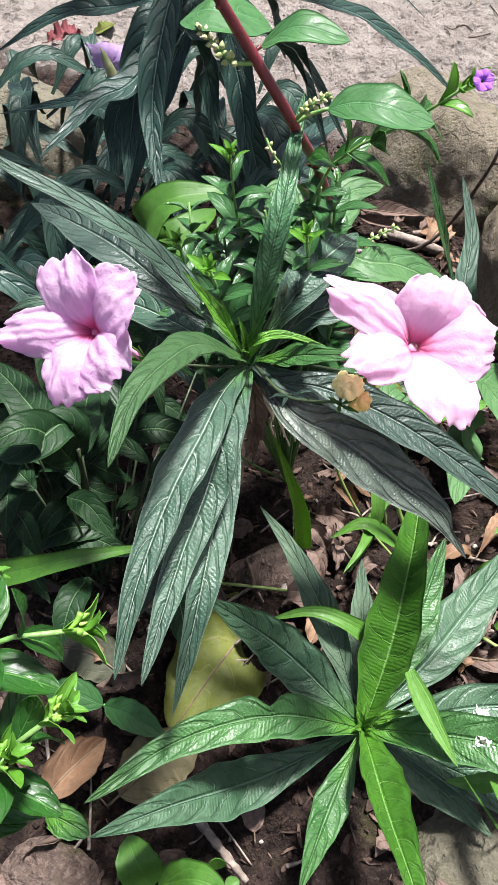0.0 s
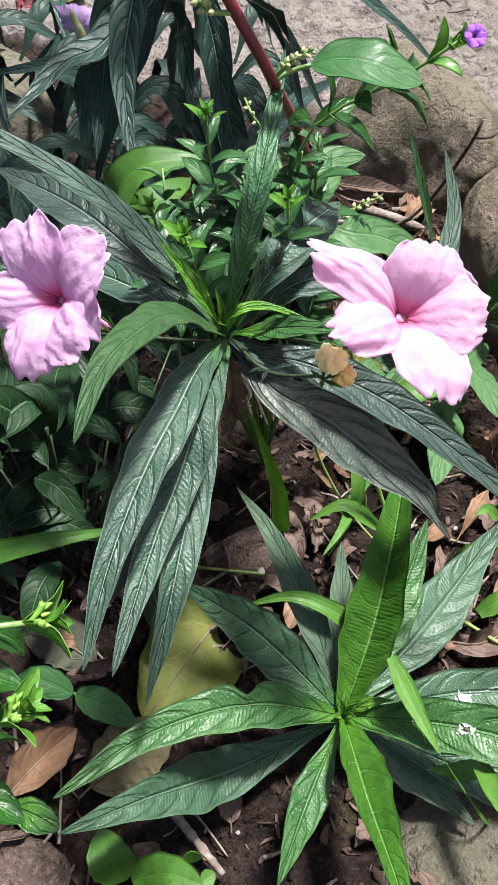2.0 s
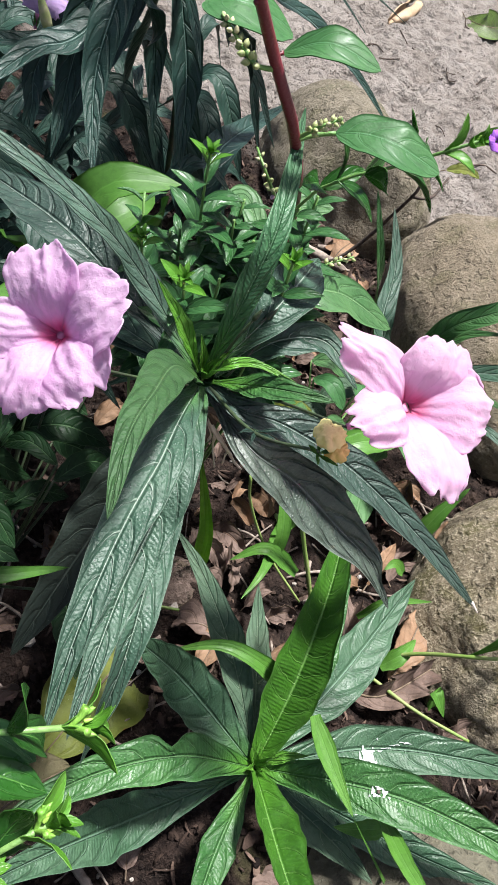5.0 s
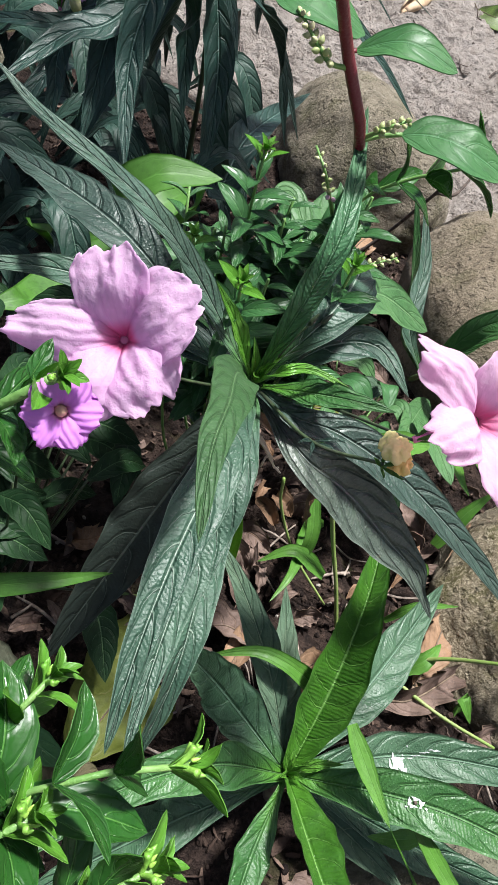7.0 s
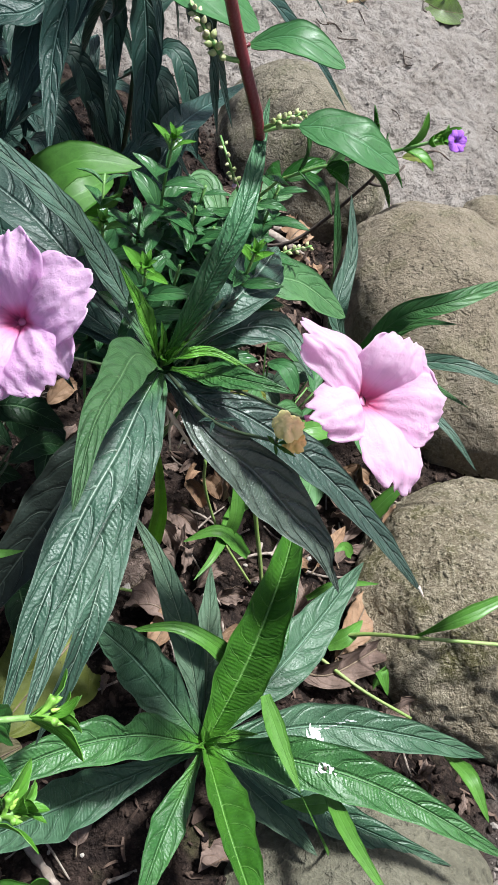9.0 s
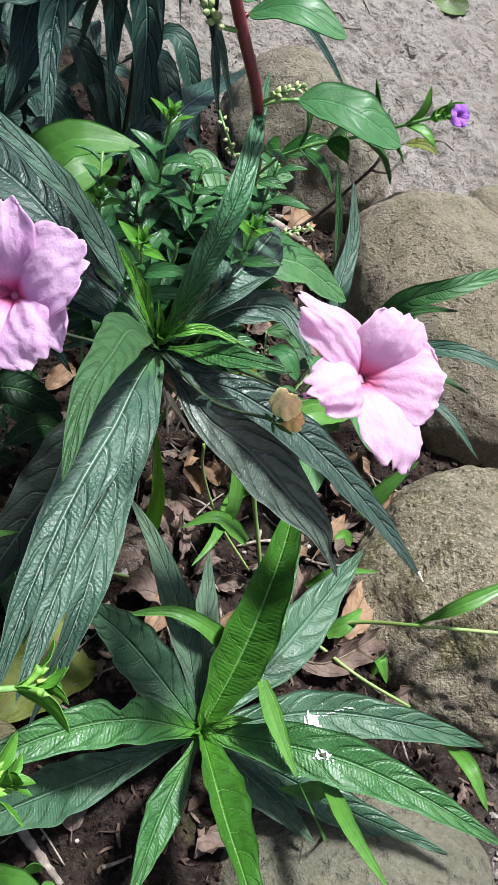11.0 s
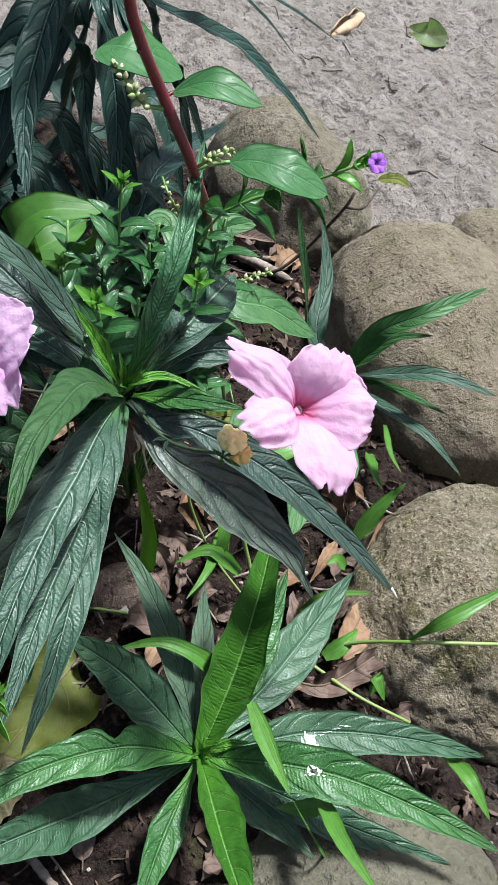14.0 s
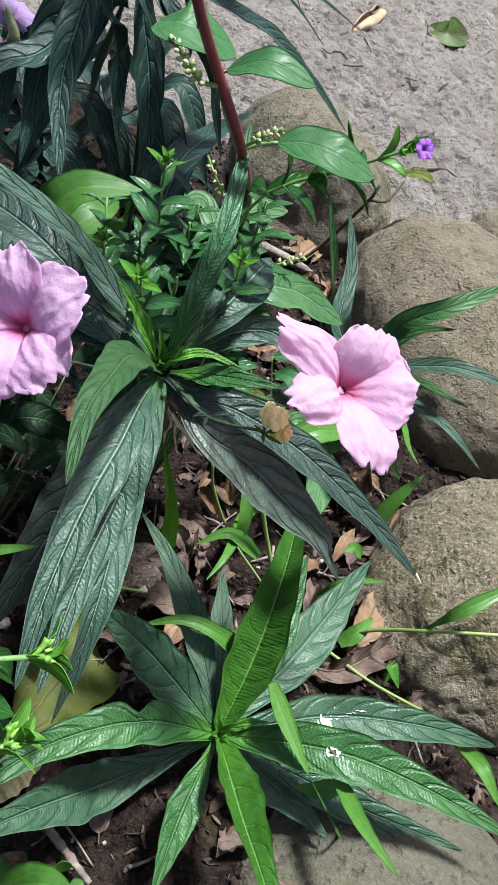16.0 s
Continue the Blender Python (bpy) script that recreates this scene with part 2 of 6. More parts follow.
pale_tan_leaf = stem_material("pale_tan_dead_leaf", (0.33, 0.225, 0.135), (0.48, 0.35, 0.225), 0.65, 45)
root_mat = stem_material("pale_root", (0.66, 0.54, 0.46), (0.76, 0.66, 0.58), 0.6)


def petal_material(name, inner, outer, vein, thin=0.5, streak=0.14, crinkled=0.0006):
    """u: 0 in the throat to 1 on the rim, v across the lobe."""
    n = Nodes(name)
    u, v = n.uv()
    crinkle = n.noise(150, 4, 0.6)
    col = n.mix(n.ramp(u, 0.03, 0.20), inner, outer)
    col = n.mix(n.math("MULTIPLY", n.ramp(n.noise(60, 3), 0.4, 0.75), 0.25), col, tuple(min(1, c * 1.08) for c in outer))
    lines = n.math("PINGPONG", n.math("ADD", n.math("MULTIPLY", v, 3.0), n.math("MULTIPLY", n.noise(140, 2), 0.35)), 0.5)
    ln = n.math("MULTIPLY", n.ramp(lines, 0.09, 0.0), n.ramp(u, 0.95, 0.25))
    col = n.mix(n.math("MULTIPLY", ln, streak), col, vein)
    rid = n.math("SINE", n.math("ADD", n.math("MULTIPLY", v, 17.0), n.math("MULTIPLY", crinkle, 9.0)))
    h = n.math("ADD", n.math("MULTIPLY", rid, 0.34), n.math("MULTIPLY", n.noise(110, 3), 0.55))
    h = n.math("ADD", h, n.math("MULTIPLY", n.noise(420, 3), 0.12))
    return n.finish(col, 0.65, n.bump(h, crinkled), 0.2, thin, col)


pink_petal = petal_material("pink_petal", (0.84, 0.28, 0.50), (0.89, 0.66, 0.82), (0.70, 0.42, 0.66), 0.7, streak=0.2, crinkled=0.0005)
lilac_petal = petal_material("lilac_pink_petal", (0.84, 0.26, 0.52), (0.89, 0.66, 0.86), (0.70, 0.42, 0.70), 0.7, streak=0.2, crinkled=0.0006)
purple_petal = petal_material("purple_petal", (0.80, 0.45, 0.60), (0.74, 0.32, 0.80), (0.66, 0.26, 0.76), streak=0.05, crinkled=0.0002)
violet_petal = petal_material("violet_petal", (0.36, 0.14, 0.62), (0.50, 0.20, 0.74), (0.50, 0.20, 0.74), streak=0.02, crinkled=0.0001)
pale_violet_petal = petal_material("pale_violet_petal", (0.40, 0.24, 0.50), (0.56, 0.40, 0.66), (0.40, 0.22, 0.5))
wilted_mat = petal_material("wilted_flower_yellow", (0.97, 0.90, 0.44), (0.97, 0.92, 0.52), (0.90, 0.74, 0.34), 0.35)
wilted_tan = petal_material("wilted_flower_tan", (0.93, 0.74, 0.28), (0.94, 0.78, 0.36), (0.84, 0.58, 0.24), 0.3)
pollen_mat = stem_material("flower_tube", (0.66, 0.22, 0.40), (0.72, 0.32, 0.50), 0.55)


def stone_material(name, a, b, moss, amount, pit=1.0, blotch=0.45, stain=0.5):
    """Weathered stone: broad stains, moss, pale lichen flecks, pits and grain."""
    n = Nodes(name)
    big, mid, fine = n.noise(11, 5, 0.6), n.noise(48, 6, 0.68), n.noise(340, 5, 0.7)
    col = n.mix(n.ramp(big, 0.35, 0.65), a, b)
    dark = tuple(0.42 * c * f for c, f in zip(a, (1.0, 0.92, 0.80)))
    col = n.mix(n.math("MULTIPLY", n.ramp(n.noise(13, 6, 0.72), 0.47, 0.60), stain), col, dark)
    col = n.mix(n.math("MULTIPLY", n.ramp(mid, 0.42, 0.70), 0.42), col, tuple(0.55 * c for c in a))
    g = n.math("MULTIPLY", n.ramp(n.noise(24, 5, 0.65), 0.47, 0.65), amount)
    col = n.mix(g, col, moss)
    col = n.mix(n.math("MULTIPLY", n.ramp(fine, 0.47, 0.64), blotch), col, tuple(min(1, 1.5 * c) for c in b))
    fleck = n.math("MULTIPLY", n.ramp(n.noise(95, 5, 0.7), 0.60, 0.68), n.ramp(n.noise(15, 3), 0.45, 0.65))
    col = n.mix(n.math("MULTIPLY", fleck, blotch), col, tuple(min(1, 1.75 * c) for c in b))
    pits = n.ramp(n.noise(150, 3, 0.6), 0.30, 0.48)
    col = n.mix(n.math("MULTIPLY", n.math("SUBTRACT", 1.0, pits), 0.4), col, tuple(0.4 * c for c in a))
    h = n.math("ADD", n.math("MULTIPLY", mid, 1.2), n.math("MULTIPLY", fine, 0.8))
    h = n.math("ADD", h, n.math("MULTIPLY", pits, 0.45))
    return n.finish(col, 0.88, n.bump(h, 0.0075 * pit), 0.25)


grey_stone = stone_material("grey_brown_stone", (0.178, 0.144, 0.100), (0.270, 0.226, 0.167), (0.13, 0.125, 0.05), 0.35, 0.75, 0.35, 0.35)
rough_stone = stone_material("rough_lichen_stone", (0.225, 0.182, 0.120), (0.385, 0.332, 0.240), (0.115, 0.105, 0.035), 0.75, 1.5, 0.55, 0.9)
dark_stone = stone_material("dark_grey_stone", (0.150, 0.128, 0.092), (0.262, 0.228, 0.172), (0.085, 0.085, 0.035), 0.6, 0.7, 0.3, 0.7)
# beige darkened to stand for the rosette's shade on the low stone
shade_dark_beige_stone = stone_material("shade_dark_beige_stone", (0.118, 0.109, 0.077), (0.176, 0.162, 0.119), (0.2, 0.19, 0.10), 0.25, 0.6, 0.25, 0.25)


def soil_material():
    n = Nodes("soil_and_trodden_path")
    p = n.place()
    s = n.add("SeparateXYZ")
    n.put(s.inputs[0], p)
    x, y = s.outputs[0], s.outputs[1]
    wob = n.math("MULTIPLY", n.math("SUBTRACT", n.noise(6, 4), 0.5), 0.22)
    beside = n.math("ADD", n.math("MULTIPLY", x, 0.93), n.math("MULTIPLY_ADD", y, 0.36, -0.56))
    beyond = n.math("ADD", n.math("MULTIPLY", x, 0.5), n.math("MULTIPLY_ADD", y, 0.866, -0.93))
    corner = n.math("SUBTRACT", n.math("MULTIPLY", x, 0.9), n.math("MULTIPLY_ADD", y, 0.9, 0.085))
    path = n.ramp(n.math("ADD", n.math("MAXIMUM", n.math("MAXIMUM", beside, beyond), corner), wob), -0.03, 0.06)
    big, mid, fine = n.noise(14, 5), n.noise(70, 6, 0.65), n.noise(380, 5, 0.7)
    # dark loam, darkened further: shade under the plants is in the colour
    bed = n.mix(n.ramp(mid, 0.35, 0.7), (0.011, 0.007, 0.006), (0.058, 0.038, 0.030))
    bed = n.mix(n.math("MULTIPLY", n.ramp(fine, 0.5, 0.75), 0.5), bed, (0.125, 0.090, 0.072))
    bed = n.mix(n.math("MULTIPLY", n.ramp(n.noise(20, 4), 0.58, 0.72), 0.35), bed, (0.12, 0.12, 0.045))
    sand = n.mix(n.ramp(big, 0.3, 0.7), (0.240, 0.209, 0.184), (0.326, 0.290, 0.261))
    sand = n.mix(n.math("MULTIPLY", n.ramp(n.noise(38, 5, 0.6), 0.48, 0.66), 0.35), sand, (0.205, 0.168, 0.142))
    sand = n.mix(n.math("MULTIPLY", n.ramp(mid, 0.54, 0.72), 0.5), sand, (0.170, 0.140, 0.116))
    sand = n.mix(n.math("MULTIPLY", n.ramp(fine, 0.5, 0.7), 0.4), sand, (0.42, 0.39, 0.355))
    col = n.mix(path, bed, sand)
    h = n.math("ADD", n.math("MULTIPLY", mid, 2.2), n.math("MULTIPLY", fine, 0.5))
    h = n.math("ADD", h, n.math("MULTIPLY", n.noise(34, 3, 0.5), 3.6))
    return n.finish(col, 0.95, n.bump(h, 0.0095), 0.15)


soil = soil_material()


def crumb_material(name, a, b):
    n = Nodes(name)
    r = n.add("NewGeometry").outputs["Random Per Island"]
    col = n.mix(r, a, b)
    col = n.mix(n.math("MULTIPLY", n.noise(500, 4), 0.5), col, tuple(0.5 * c for c in a))
    return n.finish(col, 0.95, n.bump(n.noise(800, 3), 0.001), 0.15)


# crumbs of dark loam, darkened with the bed for the plants' shade
crumb_mat = crumb_material("soil_crumbs", (0.012, 0.008, 0.007), (0.072, 0.048, 0.037))
grit_mat = crumb_material("path_grit", (0.21, 0.18, 0.157), (0.36, 0.32, 0.285))
shred_mat = crumb_material("leaf_shreds", (0.040, 0.026, 0.020), (0.190, 0.130, 0.100))
pebble_mat = crumb_material("pebbles", (0.30, 0.26, 0.22), (0.55, 0.50, 0.45))


# ---- builders ----
def thing(name, where, label, category, group="", kind=""):
    """An empty at a thing's base, to hold its parts."""
    ob = new(name)
    ob.empty_display_size = 0.01
    ob.location = where
    return tagged(ob, label, category, group, kind)


def part(name, mesh, material, parent=None, label="", smooth=True):
    """Links a mesh, given in world places, as one object under a thing."""
    if isinstance(mesh, bmesh.types.BMesh):
        bm, mesh = mesh, bpy.data.meshes.new(name)
        bm.to_mesh(mesh)
        bm.free()
    mesh.polygons.foreach_set("use_smooth", [smooth] * len(mesh.polygons))
    if material and not mesh.materials:
        mesh.materials.append(material)
    ob = new(name, mesh)
    if parent:
        ob.parent = parent
        up = parent
        shift = Vector((0, 0, 0))
        while up:
            shift += up.location
            up = up.parent
        ob.location = -shift
    return tagged(ob, label)


def spline(points, count):
    """Catmull-Rom through the points, evenly spaced along its length."""
    p = np.array(points, float)
    if len(p) == 2:
        p = np.array([p[0], (p[0] + p[1]) / 2, p[1]])
    q = np.vstack([2 * p[0] - p[1], p, 2 * p[-1] - p[-2]])
    dense = []
    for i in range(1, len(q) - 2):
        for t in np.linspace(0, 1, 24, endpoint=False):
            a, b, c, d = q[i - 1:i + 3]
            dense.append(0.5 * (2 * b + (c - a) * t + (2 * a - 5 * b + 4 * c - d) * t * t + (3 * b - a - 3 * c + d) * t ** 3))
    dense = np.array(dense + [p[-1]])
    run = np.concatenate([[0], np.cumsum(np.linalg.norm(np.diff(dense, axis=0), axis=1))])
    s = np.linspace(0, run[-1], count)
    return np.stack([np.interp(s, run, dense[:, k]) for k in range(3)], 1), run[-1]


def ease(u, lo, hi):
    t = np.clip((u - lo) / (hi - lo), 0, 1)
    return t * t * (3 - 2 * t)


SHAPES = {
    "lance": lambda u: (0.20 + 0.80 * ease(u, 0.03, 0.46)) * np.clip((1 - u) / 0.46, 0, 1) ** 0.86,
    "blunt": lambda u: (0.36 + 0.64 * ease(u, 0.0, 0.34)) * np.clip((1 - u) / 0.55, 0, 1) ** 0.70,
    "leaflet": lambda u: 0.10 * (1 - u) + 0.95 * np.clip(np.sin(np.pi * u ** 0.88), 0, 1) ** 0.85,
    "elliptic": lambda u: 0.08 * (1 - u) + 0.96 * np.clip(np.sin(np.pi * u ** 0.92), 0, 1) ** 0.72,
    "strap": lambda u: (0.30 + 0.70 * np.clip(u / 0.35, 0, 1) ** 0.8) * np.clip((1 - u) / 0.5, 0, 1) ** 0.72,
    "oval": lambda u: 0.05 * (1 - u) + 1.0 * np.clip(np.sin(np.pi * u ** 0.95), 0, 1) ** 0.62,
    "grass": lambda u: (0.55 + 0.45 * np.clip(u / 0.25, 0, 1)) * np.clip((1 - u) / 0.62, 0, 1) ** 0.75,
    "tongue": lambda u: 0.1 * (1 - u) + np.clip(np.sin(np.pi * u ** 0.8), 0, 1) ** 0.55,
}


def blade_mesh(points, width, shape="lance", cup=0.25, wave=0.10, waves=4.0, roll=0.0, twist=0.0, up=(0, -0.45, 0.9), rows=56, cols=14, thick=0.0005, seed=0, bite=None, curl=0.0):
    """A leaf blade along a spline: folded at the midrib, wavy at the margin, with two faces and a rim."""
    rng = np.random.RandomState(seed + int(1e4 * abs(points[-1][0])) % 9973)
    mid, length = spline(points, rows)
    tan = np.gradient(mid, axis=0)
    tan /= np.linalg.norm(tan, axis=1)[:, None]
    u = np.linspace(0, 1, rows)
    half = SHAPES[shape](u) * width / 2
    half *= 1 + 0.035 * np.sin(u * waves * 9 + rng.rand() * 6)
    side = np.cross(tan, np.array(up, float))
    side /= np.linalg.norm(side, axis=1)[:, None] + 1e-9
    nor = np.cross(side, tan)
    ang = np.radians(roll + twist * u)[:, None]
    side, nor = side * np.cos(ang) + nor * np.sin(ang), nor * np.cos(ang) - side * np.sin(ang)
    v = np.linspace(-1, 1, cols + 1)
    ph = rng.rand(4) * 6.28
    top = np.zeros((rows, cols + 1, 3))
    for j, w in enumerate(v):
        h = half * (1 - (0.0 if bite is None else bite[2] * np.exp(-((u - bite[0]) / bite[1]) ** 2) * (1 if w * bite[3] > 0 else 0)))
        phase = ph[0] if w > 0 else ph[1]
        rip = np.sin(u * waves * 6.28 + phase) + 0.5 * np.sin(u * waves * 14.0 + ph[2] + w)
        lift = abs(w) ** 1.15 * cup * half - curl * half * abs(w) ** 3 + wave * half * rip * abs(w) ** 1.7
        top[:, j] = mid + side * (w * h)[:, None] + nor * lift[:, None]
    low = top - nor[:, None, :] * thick
    n = cols + 1
    verts = np.concatenate([top.reshape(-1, 3), low.reshape(-1, 3)])
    off = rows * n
    faces, uvs = [], []
    lu = u * length * 100

    def put(i, j, flip):
        ring = [(i, j), (i, j + 1), (i + 1, j + 1), (i + 1, j)]
        if flip:
            ring = ring[::-1]
        faces.append([a * n + b + (off if flip else 0) for a, b in ring])
        uvs.extend((lu[a], v[b]) for a, b in ring)

    for i in range(rows - 1):
        for j in range(cols):
            put(i, j, False)
            put(i, j, True)
    for i in range(rows - 1):
        for j, turn in ((0, 1), (cols, 0)):
            ring = [i * n + j, (i + 1) * n + j, (i + 1) * n + j + off, i * n + j + off]
            faces.append(ring[::-1] if turn else ring)
            uvs.extend([(lu[i], v[j])] * 4)
    mesh = bpy.data.meshes.new("blade")
    mesh.from_pydata(verts.tolist(), [], faces)
    layer = mesh.uv_layers.new(name="UVMap")
    layer.data.foreach_set("uv", np.array(uvs, float).ravel())
    return mesh


def blade(parent, points, width, material, name="leaf", label="", **more):
    return part(name, blade_mesh(points, width, **more), material, parent, label)


def tube_mesh(points, r0, r1, sides=10, rows=18, knots=0.0, seed=0, hollow=False):
    """A round stem, tapering from r0 to r1, with slight swellings, closed at both ends."""
    rng = np.random.RandomState(seed + 5)
    mid, _ = spline(points, rows)
    tan = np.gradient(mid, axis=0)
    tan /= np.linalg.norm(tan, axis=1)[:, None]
    ref = np.array([0.31, 0.77, 0.2])
    side = np.cross(tan, ref)
    side /= np.linalg.norm(side, axis=1)[:, None]
    nor = np.cross(side, tan)
    r = np.linspace(r0, r1, rows) * (1 + knots * (rng.rand(rows) - 0.5))
    verts, faces = [], []
    for i in range(rows):
        for k in range(sides):
            a = 2 * math.pi * k / sides
            verts.append(mid[i] + (side[i] * math.cos(a) + nor[i] * math.sin(a)) * r[i])
    for i in range(rows - 1):
        for k in range(sides):
            m = (k + 1) % sides
            faces.append([i * sides + k, i * sides + m, (i + 1) * sides + m, (i + 1) * sides + k])
    if not hollow:
        faces.append(list(range(sides))[::-1])
    faces.append([(rows - 1) * sides + k for k in range(sides)])
    mesh = bpy.data.meshes.new("tube")
    mesh.from_pydata([tuple(q) for q in verts], [], faces)
    return mesh


def stem(parent, points, r0, r1, material, name="stem", label="", **more):
    return part(name, tube_mesh(points, r0, r1, **more), material, parent, label)


def turned(direction, up=(0, 0, 1)):
    """Axes of which z runs along the direction."""
    z = Vector(direction).normalized()
    x = Vector(up).cross(z)
    x = x.normalized() if x.length > 1e-4 else Vector((1, 0, 0))
    return Matrix((x, z.cross(x), z)).transposed()


def drop_mesh(where, direction, length, radius, pinch=0.6, segs=9, rows=8):
    """A bud or berry: a drop whose axis runs from its base to its tip."""
    m = turned(direction)
    verts, faces = [], []
    for i in range(rows + 1):
        u = i / rows
        r = radius * math.sin(math.pi * min(1, 0.04 + 0.95 * u ** pinch)) ** 0.8
        for k in range(segs):
            a = 2 * math.pi * k / segs
            verts.append(Vector(where) + m @ Vector((r * math.cos(a), r * math.sin(a), u * length)))
    for i in range(rows):
        for k in range(segs):
            q = (k + 1) % segs
            faces.append([i * segs + k, i * segs + q, (i + 1) * segs + q, (i + 1) * segs + k])
    faces.append(list(range(segs))[::-1])
    faces.append([rows * segs + k for k in range(segs)])
    mesh = bpy.data.meshes.new("drop")
    mesh.from_pydata([tuple(q) for q in verts], [], faces)
    return mesh


def boulder(name, where, size, turn, material, label, seed, rough=0.16, grain=0.0):
    """A worn river stone, sunk into the soil."""
    bm = bmesh.new()
    bmesh.ops.create_icosphere(bm, subdivisions=6, radius=1)
    for q in bm.verts:
        d = q.co.copy()
        s = Vector((seed * 3.1, seed * 1.7, seed * 0.9))
        k = 1 + rough * noise.noise(d * 0.9 + s) + rough * 0.45 * noise.noise(d * 2.3 + s) + 0.02 * noise.noise(d * 7 + s) + 0.006 * noise.noise(d * 22 + s)
        if grain:
            k += grain * (noise.noise(d * 17 + s) + 0.8 * noise.noise(d * 34 + s) - 0.6 * abs(noise.noise(d * 9 + s)))
        f = max(abs(d.x), abs(d.y), abs(d.z))
        d = d * (k * (1 + 0.10 * (1 - f)))
        q.co = Vector((d.x * size[0], d.y * size[1], d.z * size[2]))
    mesh = bpy.data.meshes.new(name)
    bm.to_mesh(mesh)
    bm.free()
    ob = part(name, mesh, material)
    ob.matrix_world = pose(*where, *turn)
    return tagged(ob, label, "stone", "boulders edging the bed")


def petal_mesh(c, m, a0, length, width, depth, seed, droop=0.0, ruffle=0.10, skew=0.0, rows=30, cols=34, mouth=0.11, flare=5.0):
    """One lobe of a funnel flower: it rises from the mouth of the tube, widens and ends in a ragged, ruffled rim. c: the flower's middle, m: its axes."""
    rng = np.random.RandomState(seed)
    ph = rng.rand(8) * 6.28
    lean = rng.uniform(-0.10, 0.10)
    r0 = mouth * length
    ca, sa = math.cos(a0), math.sin(a0)
    verts, faces, uvs = [], [], []
    for i in range(rows + 1):
        u = i / rows
        half = width * (1 - (1 - min(1, u / 0.48)) ** 2) ** 0.75 * (1 - 0.20 * max(0, (u - 0.78) / 0.22) ** 2)
        for j in range(cols + 1):
            v = 2 * j / cols - 1
            rim = 1 - 0.20 * abs(v) ** 2.6 + skew * v + 0.035 * math.sin(4 * v + ph[0]) + 0.022 * math.sin(13 * v + ph[1]) + 0.04 * noise.noise(Vector((v * 6, seed * 1.3, 0))) + 0.03 * noise.noise(Vector((v * 19, seed * 2.3, 0)))
            rim -= 0.06 * math.exp(-((v - 0.35 * math.sin(ph[6])) / 0.10) ** 2)
            x = r0 * math.cos(0.66 * v) + (length * rim - r0) * u
            y = r0 * math.sin(0.66 * v) * (1 - u) + half * v * (1 + 0.05 * math.sin(6 * u + ph[5]))
            z = -depth * (1 - u) ** flare
            z += ruffle * length * u * u * (0.6 * math.sin(3.0 * v + ph[2]) + 0.22 * math.sin(7.5 * v + ph[3] + 2 * u))
            z += 0.05 * length * math.cos(math.pi * v) * math.sin(math.pi * u) + lean * v * u * length
            z -= droop * length * u ** 2.2
            q = Vector((x, y, 0)) / length
            z += 0.018 * length * u * (1 - 0.4 * u) * noise.noise(Vector((q.x * 3 + seed, v * 9, 0)))
            z += 0.06 * length * u * noise.noise(q * 3.2 + Vector((seed, 0, 0))) + 0.040 * length * u * noise.noise(q * 8 + Vector((0, seed, 0))) + 0.012 * length * u * noise.noise(Vector((q.x * 9, q.y * 26, seed)))
            verts.append(c + m @ Vector((x * ca - y * sa, x * sa + y * ca, z)))
    n = cols + 1
    for i in range(rows):
        for j in range(cols):
            ring = [(i, j), (i + 1, j), (i + 1, j + 1), (i, j + 1)]
            faces.append([p * n + q for p, q in ring])
            uvs.extend((p / rows, 2 * q / cols - 1) for p, q in ring)
    mesh = bpy.data.meshes.new("petal")
    mesh.from_pydata([tuple(q) for q in verts], [], faces)
    layer = mesh.uv_layers.new(name="UVMap")
    layer.data.foreach_set("uv", np.array(uvs, float).ravel())
    return mesh


def add_thickness(ob, d):
    s = ob.modifiers.new("thickness", "SOLIDIFY")
    s.thickness, s.offset = d, -1
    return ob


# ---- ground ----
def ground_height(x, y):
    """The bed is uneven; beyond the boulders the trodden path is flatter."""
    p = Vector((x, y, 0))
    bed = 1 - min(1, max(0, (max(0.93 * x + 0.36 * y - 0.56, 0.5 * x + 0.866 * y - 0.93) + 0.06) / 0.12))
    h = 0.016 * noise.noise(p * 5) + (0.005 + 0.008 * bed) * noise.noise(p * 16 + Vector((3, 1, 0)))
    h += (0.0125 - 0.006 * bed) * noise.noise(p * 44) + (0.0065 - 0.003 * bed) * noise.noise(p * 100)
    h += (1 - bed) * (0.022 * (0.4 - abs(noise.noise(p * 17 + Vector((7, 2, 0))))) + 0.009 * (0.4 - abs(noise.noise(p * 37 + Vector((1, 5, 0))))))
    mound = math.exp(-((x - 0.06) ** 2 + (y - 0.33) ** 2) / 0.012)
    return h + 0.018 * mound


def ground_sheet():
    xs = np.concatenate([[-300, -60, -12, -4, -2], np.linspace(-1.2, -0.45, 45), np.linspace(-0.44, 0.56, 260), np.linspace(0.57, 1.5, 150), [2, 4, 12, 60, 300]])
    ys = np.concatenate([[-300, -60, -12, -4, -1.5], np.linspace(-0.8, -0.05, 40), np.linspace(-0.04, 1.06, 280), np.linspace(1.07, 2.4, 240), [3, 5, 12, 60, 300]])
    verts = [(x, y, ground_height(x, y)) for y in ys for x in xs]
    n = len(xs)
    faces = [(j * n + i, j * n + i + 1, (j + 1) * n + i + 1, (j + 1) * n + i) for j in range(len(ys) - 1) for i in range(n - 1)]
    mesh = bpy.data.meshes.new("ground")
    mesh.from_pydata(verts, [], faces)
    return tagged(part("ground", mesh, soil), "dark crumbly bed soil beside a trodden grey-beige dirt path", "ground", kind="structure")


ground_sheet()

